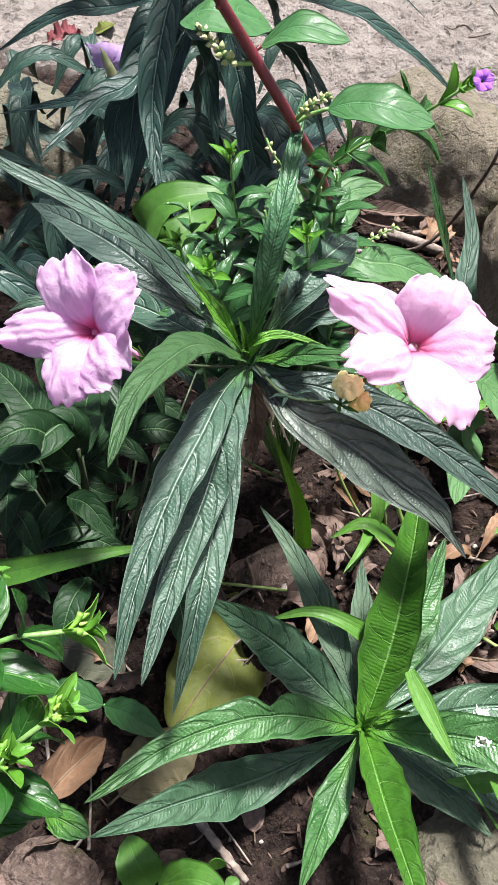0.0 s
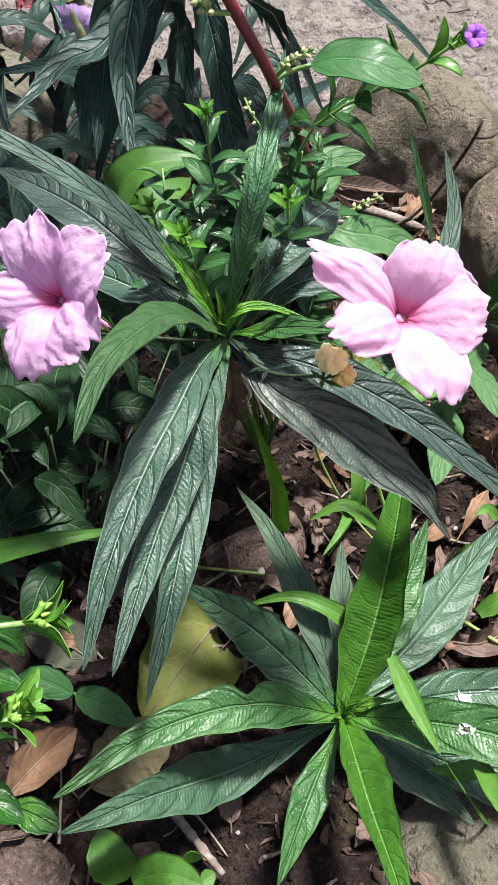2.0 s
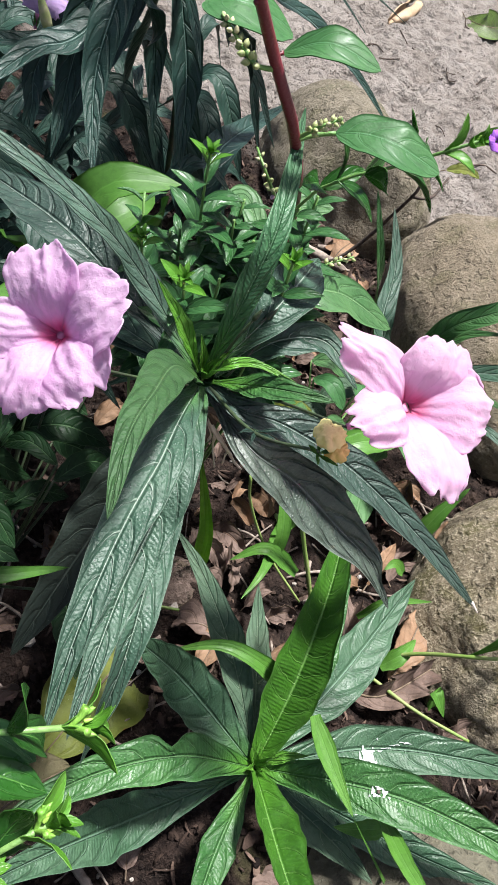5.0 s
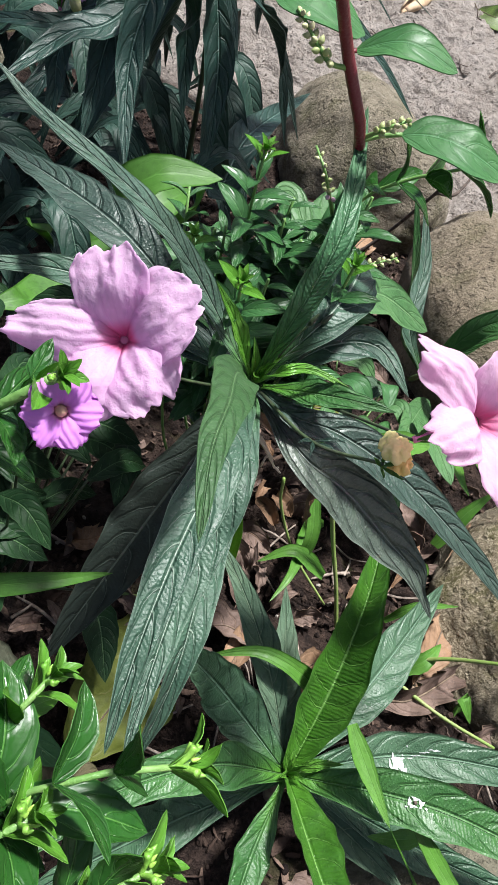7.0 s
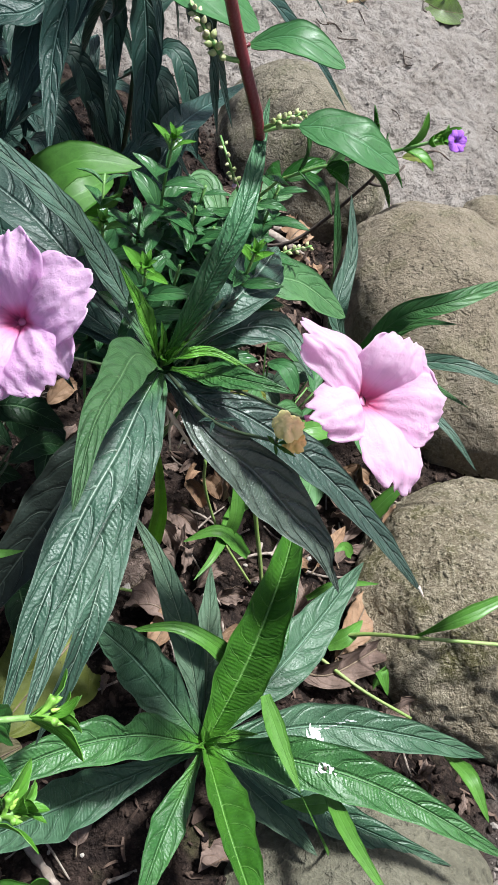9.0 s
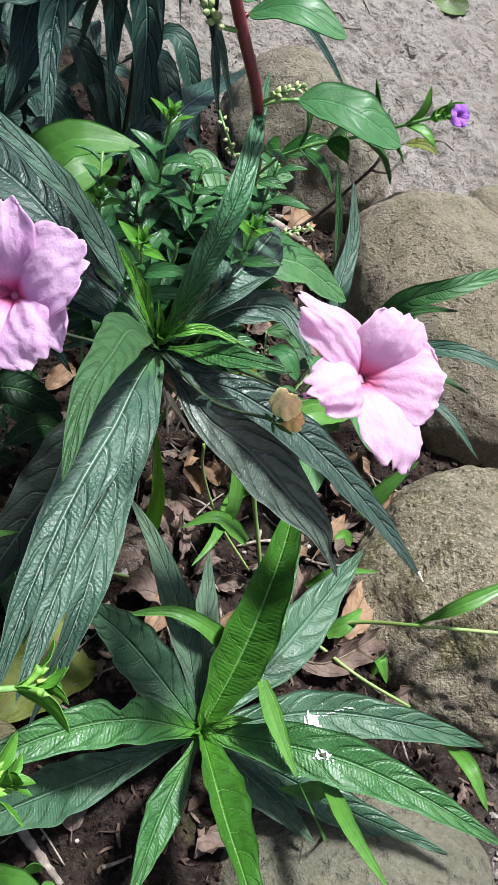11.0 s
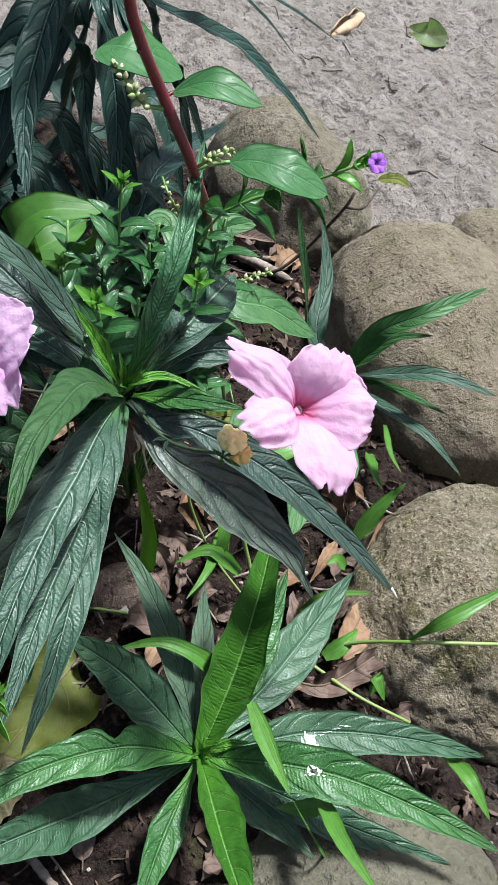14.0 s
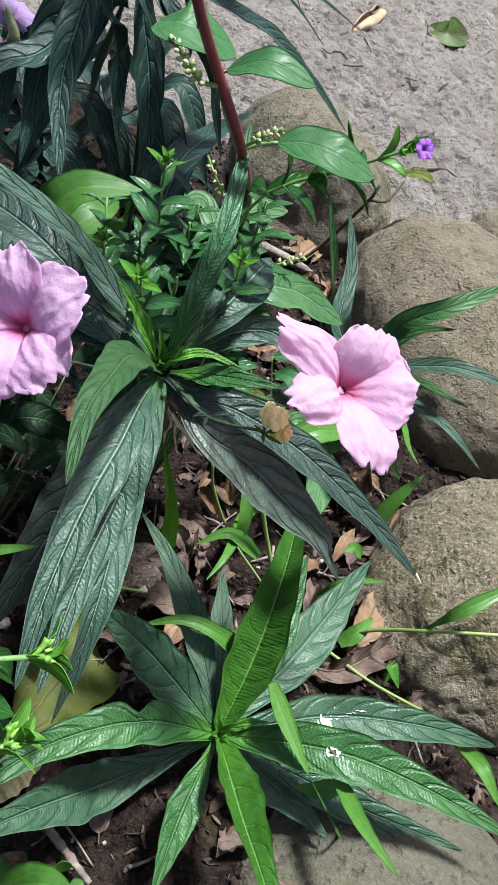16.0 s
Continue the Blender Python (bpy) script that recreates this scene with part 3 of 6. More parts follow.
boulder("boulder", (0.215, 0.92, 0.01), (0.082, 0.14, 0.112), (0, 8, 20), dark_stone, "dark grey-brown rounded boulder at the path's edge", 1)
boulder("boulder", (0.335, 0.61, 0.025), (0.108, 0.165, 0.112), (6, 0, 14), grey_stone, "long grey-brown boulder with a pitted face", 2, 0.16, 0.005)
boulder("boulder", (0.312, 0.320, 0.00), (0.115, 0.116, 0.088), (0, 0, -10), rough_stone, "rough pale boulder with moss and lichen stains", 3, 0.16, 0.014)
boulder("boulder", (0.170, 0.125, -0.005), (0.086, 0.062, 0.045), (0, 0, -6), shade_dark_beige_stone, "smooth low beige stone under plant leaves", 4)
boulder("boulder", (0.520, 0.88, 0.00), (0.06, 0.09, 0.045), (0, 0, 0), grey_stone, "low brown stone half sunk in the path", 5)
boulder("boulder", (-0.33, 0.98, 0.00), (0.14, 0.13, 0.10), (0, 0, 12), shade_dark_beige_stone, "smooth beige boulder behind the plants", 6)
boulder("boulder", (-0.29, 0.72, 0.00), (0.06, 0.06, 0.05), (0, 0, 40), grey_stone, "small brown stone in the bed", 7)


clod_mat = stone_material("mossy_soil_clod", (0.150, 0.104, 0.082), (0.270, 0.200, 0.165), (0.12, 0.125, 0.03), 0.6, 1.6, 0.5, 0.6)
clod = boulder("soil_clod", (0.014, 0.322, 0.004), (0.030, 0.024, 0.034), (0, 0, 25), clod_mat, "pinkish-brown clod of soil with moss", 11, 0.3)
tagged(clod, "", "soil", "clods of soil")
clod = boulder("soil_clod", (-0.106, 0.133, 0.002), (0.026, 0.020, 0.014), (0, 0, -20), clod_mat, "dark clod of soil grown over with moss", 12, 0.3)
tagged(clod, "", "soil", "clods of soil")


# ---- front rosette: tall plant with pink flowers ----
HUB = (0.0, 0.295, 0.225)
tall = thing("ruellia_plant", (-0.03, 0.375, 0.0), "tall flowering plant with drooping dark green lance leaves", "plant", "pink-flowered plants")
stem(tall, [(-0.03, 0.375, -0.01), (-0.024, 0.355, 0.08), (-0.008, 0.312, 0.18), (0.0, 0.296, 0.218)], 0.0038, 0.0024, brown_stem, knots=0.25)


def from_hub(hub, points, off=0.006):
    """A leaf's line: it leaves the hub a little way out towards its second point."""
    a, b = Vector(hub), Vector(points[0])
    return [tuple(a + (b - a).normalized() * off)] + list(points)


def tall_leaf(points, width, material=deep_leaf, **more):
    return blade(tall, from_hub(HUB, points), width, material, **more)


tall_leaf([(-0.019, 0.255, 0.266), (-0.029, 0.217, 0.288), (-0.037, 0.189, 0.296), (-0.041, 0.158, 0.297)], 0.0172, curl_leaf, wave=0.03, cup=0.15, shape="blunt", label="pale green arching leaf")
tall_leaf([(-0.012, 0.258, 0.236), (-0.0195, 0.234, 0.236), (-0.0285, 0.213, 0.231), (-0.0365, 0.191, 0.224), (-0.0435, 0.168, 0.214), (-0.049, 0.143, 0.200)], 0.0190, shape="strap", cup=0.15, roll=-8)
tall_leaf([(-0.0065, 0.260, 0.229), (-0.0120, 0.2376, 0.226), (-0.019, 0.220, 0.212), (-0.027, 0.200, 0.202), (-0.034, 0.176, 0.194), (-0.041, 0.148, 0.186)], 0.0185, shape="strap", cup=0.2, roll=4)
tall_leaf([(-0.013, 0.229, 0.200), (-0.022, 0.184, 0.180), (-0.033, 0.158, 0.140)], 0.0165, cup=0.3, roll=25)
tall_leaf([(-0.021, 0.273, 0.190), (-0.044, 0.252, 0.140), (-0.068, 0.228, 0.090)], 0.029, shadowed_leaf, shape="strap", label="broad drooping leaf coloured blackish for shadow")
tall_leaf([(0.008, 0.294, 0.276), (0.015, 0.307, 0.304), (0.025, 0.364, 0.324)], 0.0110, strap_leaf, shape="blunt", cup=0.18)
tall_leaf([(-0.035, 0.307, 0.268), (-0.060, 0.296, 0.300), (-0.096, 0.293, 0.325), (-0.112, 0.300, 0.335)], 0.0120, sheen_leaf, shape="blunt", cup=0.2, label="long narrow leaf with a grey sheen")
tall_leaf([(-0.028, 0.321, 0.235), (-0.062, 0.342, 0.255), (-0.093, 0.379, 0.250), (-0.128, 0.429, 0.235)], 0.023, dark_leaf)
tall_leaf([(-0.016, 0.292, 0.258), (-0.028, 0.294, 0.275)], 0.0075, young_leaf, cup=0.5, label="narrow young yellow-green leaf")
tall_leaf([(0.021, 0.304, 0.256), (0.035, 0.324, 0.262), (0.058, 0.378, 0.245)], 0.024, cup=0.2)
tall_leaf([(0.014, 0.302, 0.232), (0.032, 0.308, 0.244), (0.054, 0.311, 0.244), (0.069, 0.293, 0.235)], 0.017)
tall_leaf([(0.0045, 0.276, 0.252), (0.0169, 0.2795, 0.252), (0.0357, 0.2725, 0.250)], 0.0048, young_leaf, cup=0.4, shape="strap")
tall_leaf([(0.029, 0.268, 0.250), (0.048, 0.260, 0.255)], 0.0125, green_leaf, cup=0.3)
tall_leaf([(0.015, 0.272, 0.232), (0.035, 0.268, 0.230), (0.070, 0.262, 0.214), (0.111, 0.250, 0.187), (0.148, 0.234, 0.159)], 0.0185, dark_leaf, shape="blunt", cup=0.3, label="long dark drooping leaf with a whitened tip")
tall_leaf([(0.021, 0.260, 0.222), (0.045, 0.258, 0.207), (0.070, 0.252, 0.187), (0.092, 0.245, 0.170), (0.1055, 0.233, 0.152)], 0.0270, dull_leaf, shape="lance", cup=0.30, roll=-14, wave=0.08, bite=(0.90, 0.05, 0.75, -1), label="broad dark drooping leaf, torn near its tip")
stem(tall, [(0.146, 0.2355, 0.1610), (0.1482, 0.2338, 0.1588), (0.1500, 0.2325, 0.1570)], 0.0009, 0.0004, root_mat, "leaf_tip", "dry whitened leaf tip", rows=6, sides=6)
tall_leaf([(-0.047, 0.357, 0.200), (-0.079, 0.387, 0.190)], 0.020)
tall_leaf([(-0.070, 0.378, 0.200), (-0.115, 0.366, 0.210), (-0.136, 0.370, 0.200)], 0.021)
for k, (dx, dy, dz) in enumerate([(0.003, -0.004, 0.02), (-0.003, 0.003, 0.022), (0.006, 0.002, 0.017), (-0.002, -0.006, 0.014)]):
    blade(tall, [HUB, (HUB[0] + dx * 0.7, HUB[1] + dy * 0.7, HUB[2] + dz * 0.6), (HUB[0] + dx * 1.6, HUB[1] + dy * 1.6, HUB[2] + dz)], 0.004, young_leaf, cup=0.6, rows=14, cols=6)

# ---- low rosette ----
LOW = (0.061, 0.193, 0.055)
low = thing("ruellia_plant", (0.061, 0.193, 0.0), "low rosette plant with quilted green lance leaves", "plant", "pink-flowered plants")
stem(low, [(0.064, 0.198, -0.01), (0.062, 0.195, 0.03), (0.061, 0.194, 0.050)], 0.004, 0.0022, brown_stem, knots=0.2)


def low_leaf(points, width, material=green_leaf, **more):
    return blade(low, from_hub(LOW, points, 0.002), width, material, **more)


low_leaf([(0.0745, 0.2205, 0.088), (0.0825, 0.244, 0.118), (0.0885, 0.266, 0.137), (0.0935, 0.290, 0.148)], 0.0275, ribbed_leaf, shape="blunt", cup=1.0, roll=14, wave=0.05, label="upright bright green ribbed leaf")
low_leaf([(0.098, 0.255, 0.075), (0.117, 0.294, 0.092)], 0.026, cup=0.2)
low_leaf([(0.096, 0.226, 0.058), (0.123, 0.254, 0.064), (0.172, 0.312, 0.068)], 0.030, cool_leaf, cup=0.15)
low_leaf([(0.017, 0.217, 0.095), (-0.018, 0.201, 0.165)], 0.026, cool_leaf, shape="blunt")
low_leaf([(0.044, 0.232, 0.090), (0.024, 0.268, 0.112), (0.006, 0.290, 0.125)], 0.017, dusty_leaf)
low_leaf([(0.067, 0.249, 0.050), (0.073, 0.311, 0.048)], 0.018, dusty_leaf)
low_leaf([(0.013, 0.182, 0.092), (-0.033, 0.164, 0.103), (-0.072, 0.134, 0.108)], 0.0215, green_leaf, shape="blunt", bite=(0.40, 0.030, 0.55, 1), cup=0.2)
low_leaf([(0.008, 0.175, 0.036), (-0.037, 0.145, 0.075), (-0.070, 0.123, 0.098)], 0.027, cool_leaf, label="dull grey-green leaf")
low_leaf([(0.040, 0.152, 0.050), (0.023, 0.112, 0.060)], 0.018)
low_leaf([(0.065, 0.145, 0.075), (0.070, 0.108, 0.090), (0.074, 0.087, 0.090)], 0.0205, ribbed_leaf, cup=0.95, roll=10, shape="blunt")
splashed = low_leaf([(0.132, 0.210, 0.045), (0.188, 0.204, 0.050), (0.249, 0.200, 0.032)], 0.026, cool_leaf, label="grey-green leaf with a white bird dropping", shape="blunt")
splashed_too = low_leaf([(0.113, 0.171, 0.088), (0.161, 0.155, 0.085), (0.214, 0.132, 0.075)], 0.025, shape="blunt")
low_leaf([(0.100, 0.167, 0.040), (0.122, 0.141, 0.045)], 0.021, dusty_leaf)
low_leaf([(0.136, 0.163, 0.040), (0.167, 0.150, 0.040), (0.206, 0.138, 0.035)], 0.020, cool_leaf)
low_leaf([(0.072, 0.193, 0.070), (0.085, 0.192, 0.075)], 0.006, young_leaf)
for k, (dx, dy, dz) in enumerate([(0.003, -0.004, 0.012), (-0.003, 0.003, 0.016), (0.006, 0.002, 0.010), (0.001, 0.006, 0.013), (-0.004, -0.003, 0.009), (0.004, -0.001, 0.018)]):
    blade(low, [LOW, (LOW[0] + dx * 0.7, LOW[1] + dy * 0.7, LOW[2] + dz * 0.6), (LOW[0] + dx * 1.6, LOW[1] + dy * 1.6, LOW[2] + dz)], 0.004, young_leaf, cup=0.6, rows=14, cols=6)

# ---- small rosette beside the long boulder ----
side_plant = thing("ruellia_plant", (0.235, 0.584, 0.000), "small plant with narrow leaves leaning on a boulder", "plant", "pink-flowered plants")
ROOT = (0.197, 0.509, 0.070)
stem(side_plant, [(0.237, 0.590, -0.005), ROOT], 0.003, 0.002, green_stem)
def side_leaf(points, width, mat):
    blade(side_plant, from_hub(ROOT, points), width * 0.95, mat, rows=34, cols=8, wave=0.03, waves=2.0, shape="blunt")


side_leaf([(0.212, 0.498, 0.130), (0.237, 0.484, 0.165), (0.293, 0.515, 0.175)], 0.020, green_leaf)
side_leaf([(0.227, 0.505, 0.120), (0.249, 0.484, 0.145)], 0.012, green_leaf)
side_leaf([(0.210, 0.449, 0.130), (0.233, 0.422, 0.155), (0.277, 0.412, 0.150)], 0.019, deep_leaf)
side_leaf([(0.213, 0.445, 0.120), (0.245, 0.410, 0.130)], 0.012, green_leaf)
side_leaf([(0.220, 0.423, 0.110), (0.234, 0.399, 0.115), (0.259, 0.378, 0.100)], 0.013, deep_leaf)
side_leaf([(0.156, 0.500, 0.120), (0.129, 0.471, 0.190), (0.113, 0.485, 0.235)], 0.014, green_leaf)
side_leaf([(0.163, 0.502, 0.120), (0.169, 0.538, 0.150), (0.163, 0.572, 0.180)], 0.017, deep_leaf)

# ---- plant at the back, with hanging leaves ----
BACK = (-0.023, 0.663, 0.300)
back = thing("ruellia_plant", (BACK[0], BACK[1], 0.0), "tall plant at the back with hanging dark leaves", "plant", "pink-flowered plants")
stem(back, [(BACK[0] + 0.03, BACK[1] + 0.10, -0.01), (BACK[0] + 0.02, BACK[1] + 0.06, 0.15), BACK], 0.0026, 0.002, dark_stalk, knots=0.2)
def back_leaf(points, width):
    blade(back, from_hub(BACK, points), width, hanging_leaf, rows=36, cols=10, cup=0.35)


back_leaf([(-0.050, 0.607, 0.300), (-0.063, 0.575, 0.265), (-0.068, 0.555, 0.230), (-0.061, 0.510, 0.187)], 0.023)
back_leaf([(-0.041, 0.603, 0.285), (-0.032, 0.626, 0.235), (-0.024, 0.604, 0.183)], 0.023)
back_leaf([(-0.019, 0.638, 0.270), (-0.006, 0.622, 0.220), (-0.001, 0.591, 0.165)], 0.024)
back_leaf([(-0.067, 0.602, 0.280), (-0.082, 0.590, 0.240), (-0.091, 0.545, 0.180)], 0.026)
back_leaf([(0.032, 0.698, 0.270), (0.095, 0.748, 0.240), (0.155, 0.761, 0.200), (0.198, 0.758, 0.165)], 0.020)
back_leaf([(-0.025, 0.589, 0.300), (-0.012, 0.584, 0.275), (-0.002, 0.563, 0.250)], 0.012)
back_leaf([(0.011, 0.705, 0.270), (0.023, 0.722, 0.240), (0.032, 0.730, 0.210)], 0.024)
back_leaf([(0.004, 0.600, 0.280), (0.043, 0.667, 0.220), (0.070, 0.674, 0.150)], 0.020)
back_leaf([(-0.001, 0.604, 0.280), (0.044, 0.703, 0.220), (0.094, 0.734, 0.130)], 0.024)
back_leaf([(0.099, 0.805, 0.270), (0.167, 0.879, 0.240), (0.242, 0.940, 0.200)], 0.010)
back_leaf([(0.072, 0.769, 0.280), (0.125, 0.807, 0.250), (0.165, 0.811, 0.220)], 0.008)
back_leaf([(-0.079, 0.583, 0.250), (-0.107, 0.564, 0.240), (-0.142, 0.518, 0.220)], 0.024)
back_leaf([(-0.066, 0.616, 0.230), (-0.085, 0.589, 0.190), (-0.100, 0.580, 0.140)], 0.026)
back_leaf([(-0.093, 0.713, 0.260), (-0.155, 0.718, 0.250), (-0.218, 0.715, 0.220)], 0.022)
back_leaf([(-0.102, 0.700, 0.200), (-0.151, 0.689, 0.190), (-0.231, 0.735, 0.160)], 0.016)
back_leaf([(-0.113, 0.714, 0.180), (-0.120, 0.688, 0.140), (-0.125, 0.664, 0.100)], 0.026)
back_leaf([(-0.047, 0.758, 0.140), (-0.028, 0.723, 0.120), (-0.003, 0.717, 0.080)], 0.020)
back_leaf([(0.016, 0.639, 0.120), (0.043, 0.699, 0.140), (0.124, 0.867, 0.120)], 0.030)
# unseen crown, added above the view to shade the leaves below
for k in range(56):
    a = 2.4 * k
    r = 0.09 + 0.05 * math.sin(1.7 * k)
    b = Vector((BACK[0] - 0.02 + 0.12 * math.sin(3.1 * k), BACK[1] + 0.08 + 0.12 * math.cos(2.3 * k), 0.365 + 0.0025 * k))
    d = Vector((math.cos(a), math.sin(a), 0))
    blade(back, [tuple(b), tuple(b + d * r * 0.6 + Vector((0, 0, 0.03))), tuple(b + d * r * 1.2)], 0.028, deep_leaf, rows=14, cols=6)
# unseen stem that carries the added crown
stem(back, [BACK, (BACK[0] - 0.03, BACK[1] + 0.06, 0.4), (BACK[0] - 0.05, BACK[1] + 0.09, 0.5)], 0.004, 0.003, brown_stem)
rng = random.Random(4)
undergrowth = thing("ruellia_plant", (-0.13, 0.60, 0.0), "dense clump of strap leaves coloured dark for shade", "plant", "pink-flowered plants")
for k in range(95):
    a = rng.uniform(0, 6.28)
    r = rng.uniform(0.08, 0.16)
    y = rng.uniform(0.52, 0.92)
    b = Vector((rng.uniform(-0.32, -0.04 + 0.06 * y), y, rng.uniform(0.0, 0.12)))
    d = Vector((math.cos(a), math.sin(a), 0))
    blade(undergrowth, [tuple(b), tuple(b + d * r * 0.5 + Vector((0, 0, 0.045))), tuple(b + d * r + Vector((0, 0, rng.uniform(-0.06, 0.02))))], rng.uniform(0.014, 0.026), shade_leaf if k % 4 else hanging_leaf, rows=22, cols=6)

# ---- pink flowers ----
def funnel_flower(parent, centre, facing, lobes, material, seed, foot, depth, wide=0.0018, flare=5.0):
    """Five ruffled petals round a throat, a tapering tube and green sepals at its foot. lobes: angle, length, half width, droop, skew."""
    c, m = Vector(centre), turned(facing)
    for k, (a, length, half, droop, skew) in enumerate(lobes):
        shape = petal_mesh(c, m, radians(a), length, half, depth, seed * 10 + k, droop, 0.10, skew, mouth=wide / length, flare=flare)
        add_thickness(part("petal", shape, material, parent), 0.0004)
    throat = c + m @ Vector((0, 0, -depth * 0.96))
    f = Vector(foot)
    bend = throat.lerp(f, 0.5) + m @ Vector((0, 0, -0.003))
    stem(parent, [tuple(throat), tuple(bend), tuple(f)], wide * 1.04, 0.0013, pollen_mat, "flower_tube", "pink flower tube", rows=14, sides=14)
    back_way = (f - bend).normalized()
    q = turned(-back_way)
    for k in range(5):
        a = 2 * math.pi * k / 5
        o = q @ Vector((math.cos(a), math.sin(a), 0))
        blade(parent, [tuple(f + o * 0.0008), tuple(f - back_way * 0.005 + o * 0.0024), tuple(f - back_way * 0.011 + o * 0.0042)], 0.0018, lush_leaf, "sepal", rows=8, cols=4, up=tuple(o))


left_flower = thing("pink_flower", (-0.05, 0.262, 0.262), "pale pink five-petalled flower with crinkled petals", "flower", "pink flowers")
funnel_flower(left_flower, (-0.066, 0.241, 0.284), (-0.37, -0.70, 0.60), (
    (118, 0.0290, 0.0125, 0.02, 0.0),
    (52, 0.0310, 0.0150, 0.05, 0.03),
    (334, 0.0268, 0.0150, 0.05, 0.0),
    (270, 0.0300, 0.0122, 0.12, 0.0),
    (200, 0.0360, 0.0098, 0.06, 0.0),
), lilac_petal, 3, (-0.0455, 0.2705, 0.245), 0.015, 0.0013, 3.2)
stem(left_flower, [(-0.0455, 0.2705, 0.245), (-0.025, 0.283, 0.232), (-0.006, 0.294, 0.222)], 0.0006, 0.0007, dark_stalk, "flower_stalk")
right_flower = thing("pink_flower", (0.045, 0.24, 0.27), "bright pale pink flower with a deeper pink throat", "flower", "pink flowers")
funnel_flower(right_flower, (0.0645, 0.2240, 0.2960), (0.22, -0.52, 0.82), (
    (139, 0.0420, 0.0098, 0.04, 0.03),
    (52, 0.0232, 0.0140, 0.06, -0.03),
    (336, 0.0250, 0.0140, 0.08, -0.06),
    (262, 0.0345, 0.0130, 0.08, 0.06),
    (186, 0.0345, 0.0112, 0.04, 0.0),
), pink_petal, 5, (0.0437, 0.2333, 0.268), 0.017, 0.0018, 3.0)
stem(right_flower, [(0.0437, 0.2333, 0.268), (0.024, 0.27, 0.243), (0.004, 0.294, 0.222)], 0.0006, 0.0007, dark_stalk, "flower_stalk")

# ---- shrub with small leaves ----
def leaf_stamp(width, length, fold, seed, shape="leaflet"):
    """A small leaf along y, to be laid many times."""
    return blade_mesh([(0, 0, 0), (0, length * 0.5, length * 0.10), (0, length, -length * 0.02)], width, shape, cup=fold, wave=0.03, rows=14, cols=6, up=(0, 0, 1), seed=seed, thick=0.0003)


def stamped(mats, width=0.0066, shape="leaflet"):
    out = []
    for k, mat in enumerate(mats):
        for s in range(3):
            mesh = leaf_stamp(width + 0.0008 * s, 0.021, 0.2 + 0.1 * s, k * 7 + s, shape)
            mesh.materials.append(mat)
            mesh.polygons.foreach_set("use_smooth", [True] * len(mesh.polygons))
            out.append(mesh)
    return out


STAMPS = stamped([sprig_leaf, sprig_tip, pale_leaf])
NEAR_STAMPS = stamped([glossy_leaf, sprig_tip, pale_leaf], 0.0078, "elliptic")


def laid_leaf(parent, mesh, where, way, up, scale, name="leaf"):
    """A copy of a stamped leaf with its foot at a place, running along way, its face towards up."""
    y = Vector(way).normalized()
    x = y.cross(Vector(up)).normalized()
    m = Matrix((x, y, x.cross(y))).transposed()
    ob = new(name, mesh)
    ob.parent = parent
    ob.matrix_basis = Matrix.LocRotScale(Vector(where) - parent.location, m.to_quaternion(), (scale, scale, scale))
    return ob


def sprig(parent, points, spacing, size, seed, r0=0.0010, tip=2, reach=0.16, tuft=True, stamps=None, calyces=0):
    """A leafy shoot: opposite pairs of leaves, each pair turned a quarter, with a bright tuft at the tip. reach: how far down from the tip it is leafy."""
    g = random.Random(seed)
    stamps = stamps or STAMPS
    mid, length = spline(points, 160)
    stem(parent, points, r0, r0 * 0.7, green_stem, rows=22, sides=8)
    pairs = int(reach / spacing)
    for k in range(pairs):
        u = 1 - (0.004 + k * spacing * g.uniform(0.9, 1.1)) / length
        i = min(158, max(0, int(u * 159)))
        p, t = Vector(mid[i]), Vector(mid[i + 1] - mid[i]).normalized()
        q = turned(t)
        bright = k < tip
        grow = 0.55 + 0.15 * min(3, k)
        for s in (0, math.pi):
            a = s + (k % 2) * math.pi / 2 + g.uniform(-0.35, 0.35)
            o = q @ Vector((math.cos(a), math.sin(a), 0))
            lean = g.uniform(0.25, 0.7) if not bright else g.uniform(0.7, 1.2)
            mesh = stamps[(3 if bright else 0) + g.randrange(3)]
            laid_leaf(parent, mesh, p, o + t * lean + Vector((0, 0, -0.1)), t - o * 0.3, size * g.uniform(0.85, 1.12) * grow)
    if tuft:
        p, t = Vector(mid[-1]), Vector(mid[-1] - mid[-4]).normalized()
        q = turned(t)
        for k in range(6):
            a = k * 1.05 + g.random()
            o = q @ Vector((math.cos(a), math.sin(a), 0))
            laid_leaf(parent, stamps[3 + k % 3], p, t + o * (0.6 + 0.5 * (k % 2)), o * -0.6 + t * 0.8, size * 0.30)
        for k in range(5):
            a = k * 1.3
            o = q @ Vector((math.cos(a), math.sin(a), 0))
            part("bud", drop_mesh(p + o * 0.0012 * size, t + o * 0.4, 0.0017 * size, 0.0004 * size), green_bud_mat, parent)
        for k in range(calyces):
            a = 2.1 * k + g.random()
            o = q @ Vector((math.cos(a), math.sin(a), 0))
            foot = p - t * 0.002 * size
            end = foot + (t * 0.8 + o * 0.9 + Vector((0, 0, 0.25))).normalized() * 0.0042 * size
            stem(parent, [tuple(foot), tuple(foot.lerp(end, 0.5) + t * 0.0004), tuple(end)], 0.0004 * size, 0.0007 * size, calyx_mat, "calyx", "pale green tubular calyx", rows=8, sides=8, hollow=True)
            part("bud", drop_mesh(p + o * 0.0022 * size, t + o * 0.5, 0.0022 * size, 0.0006 * size), calyx_mat, parent)


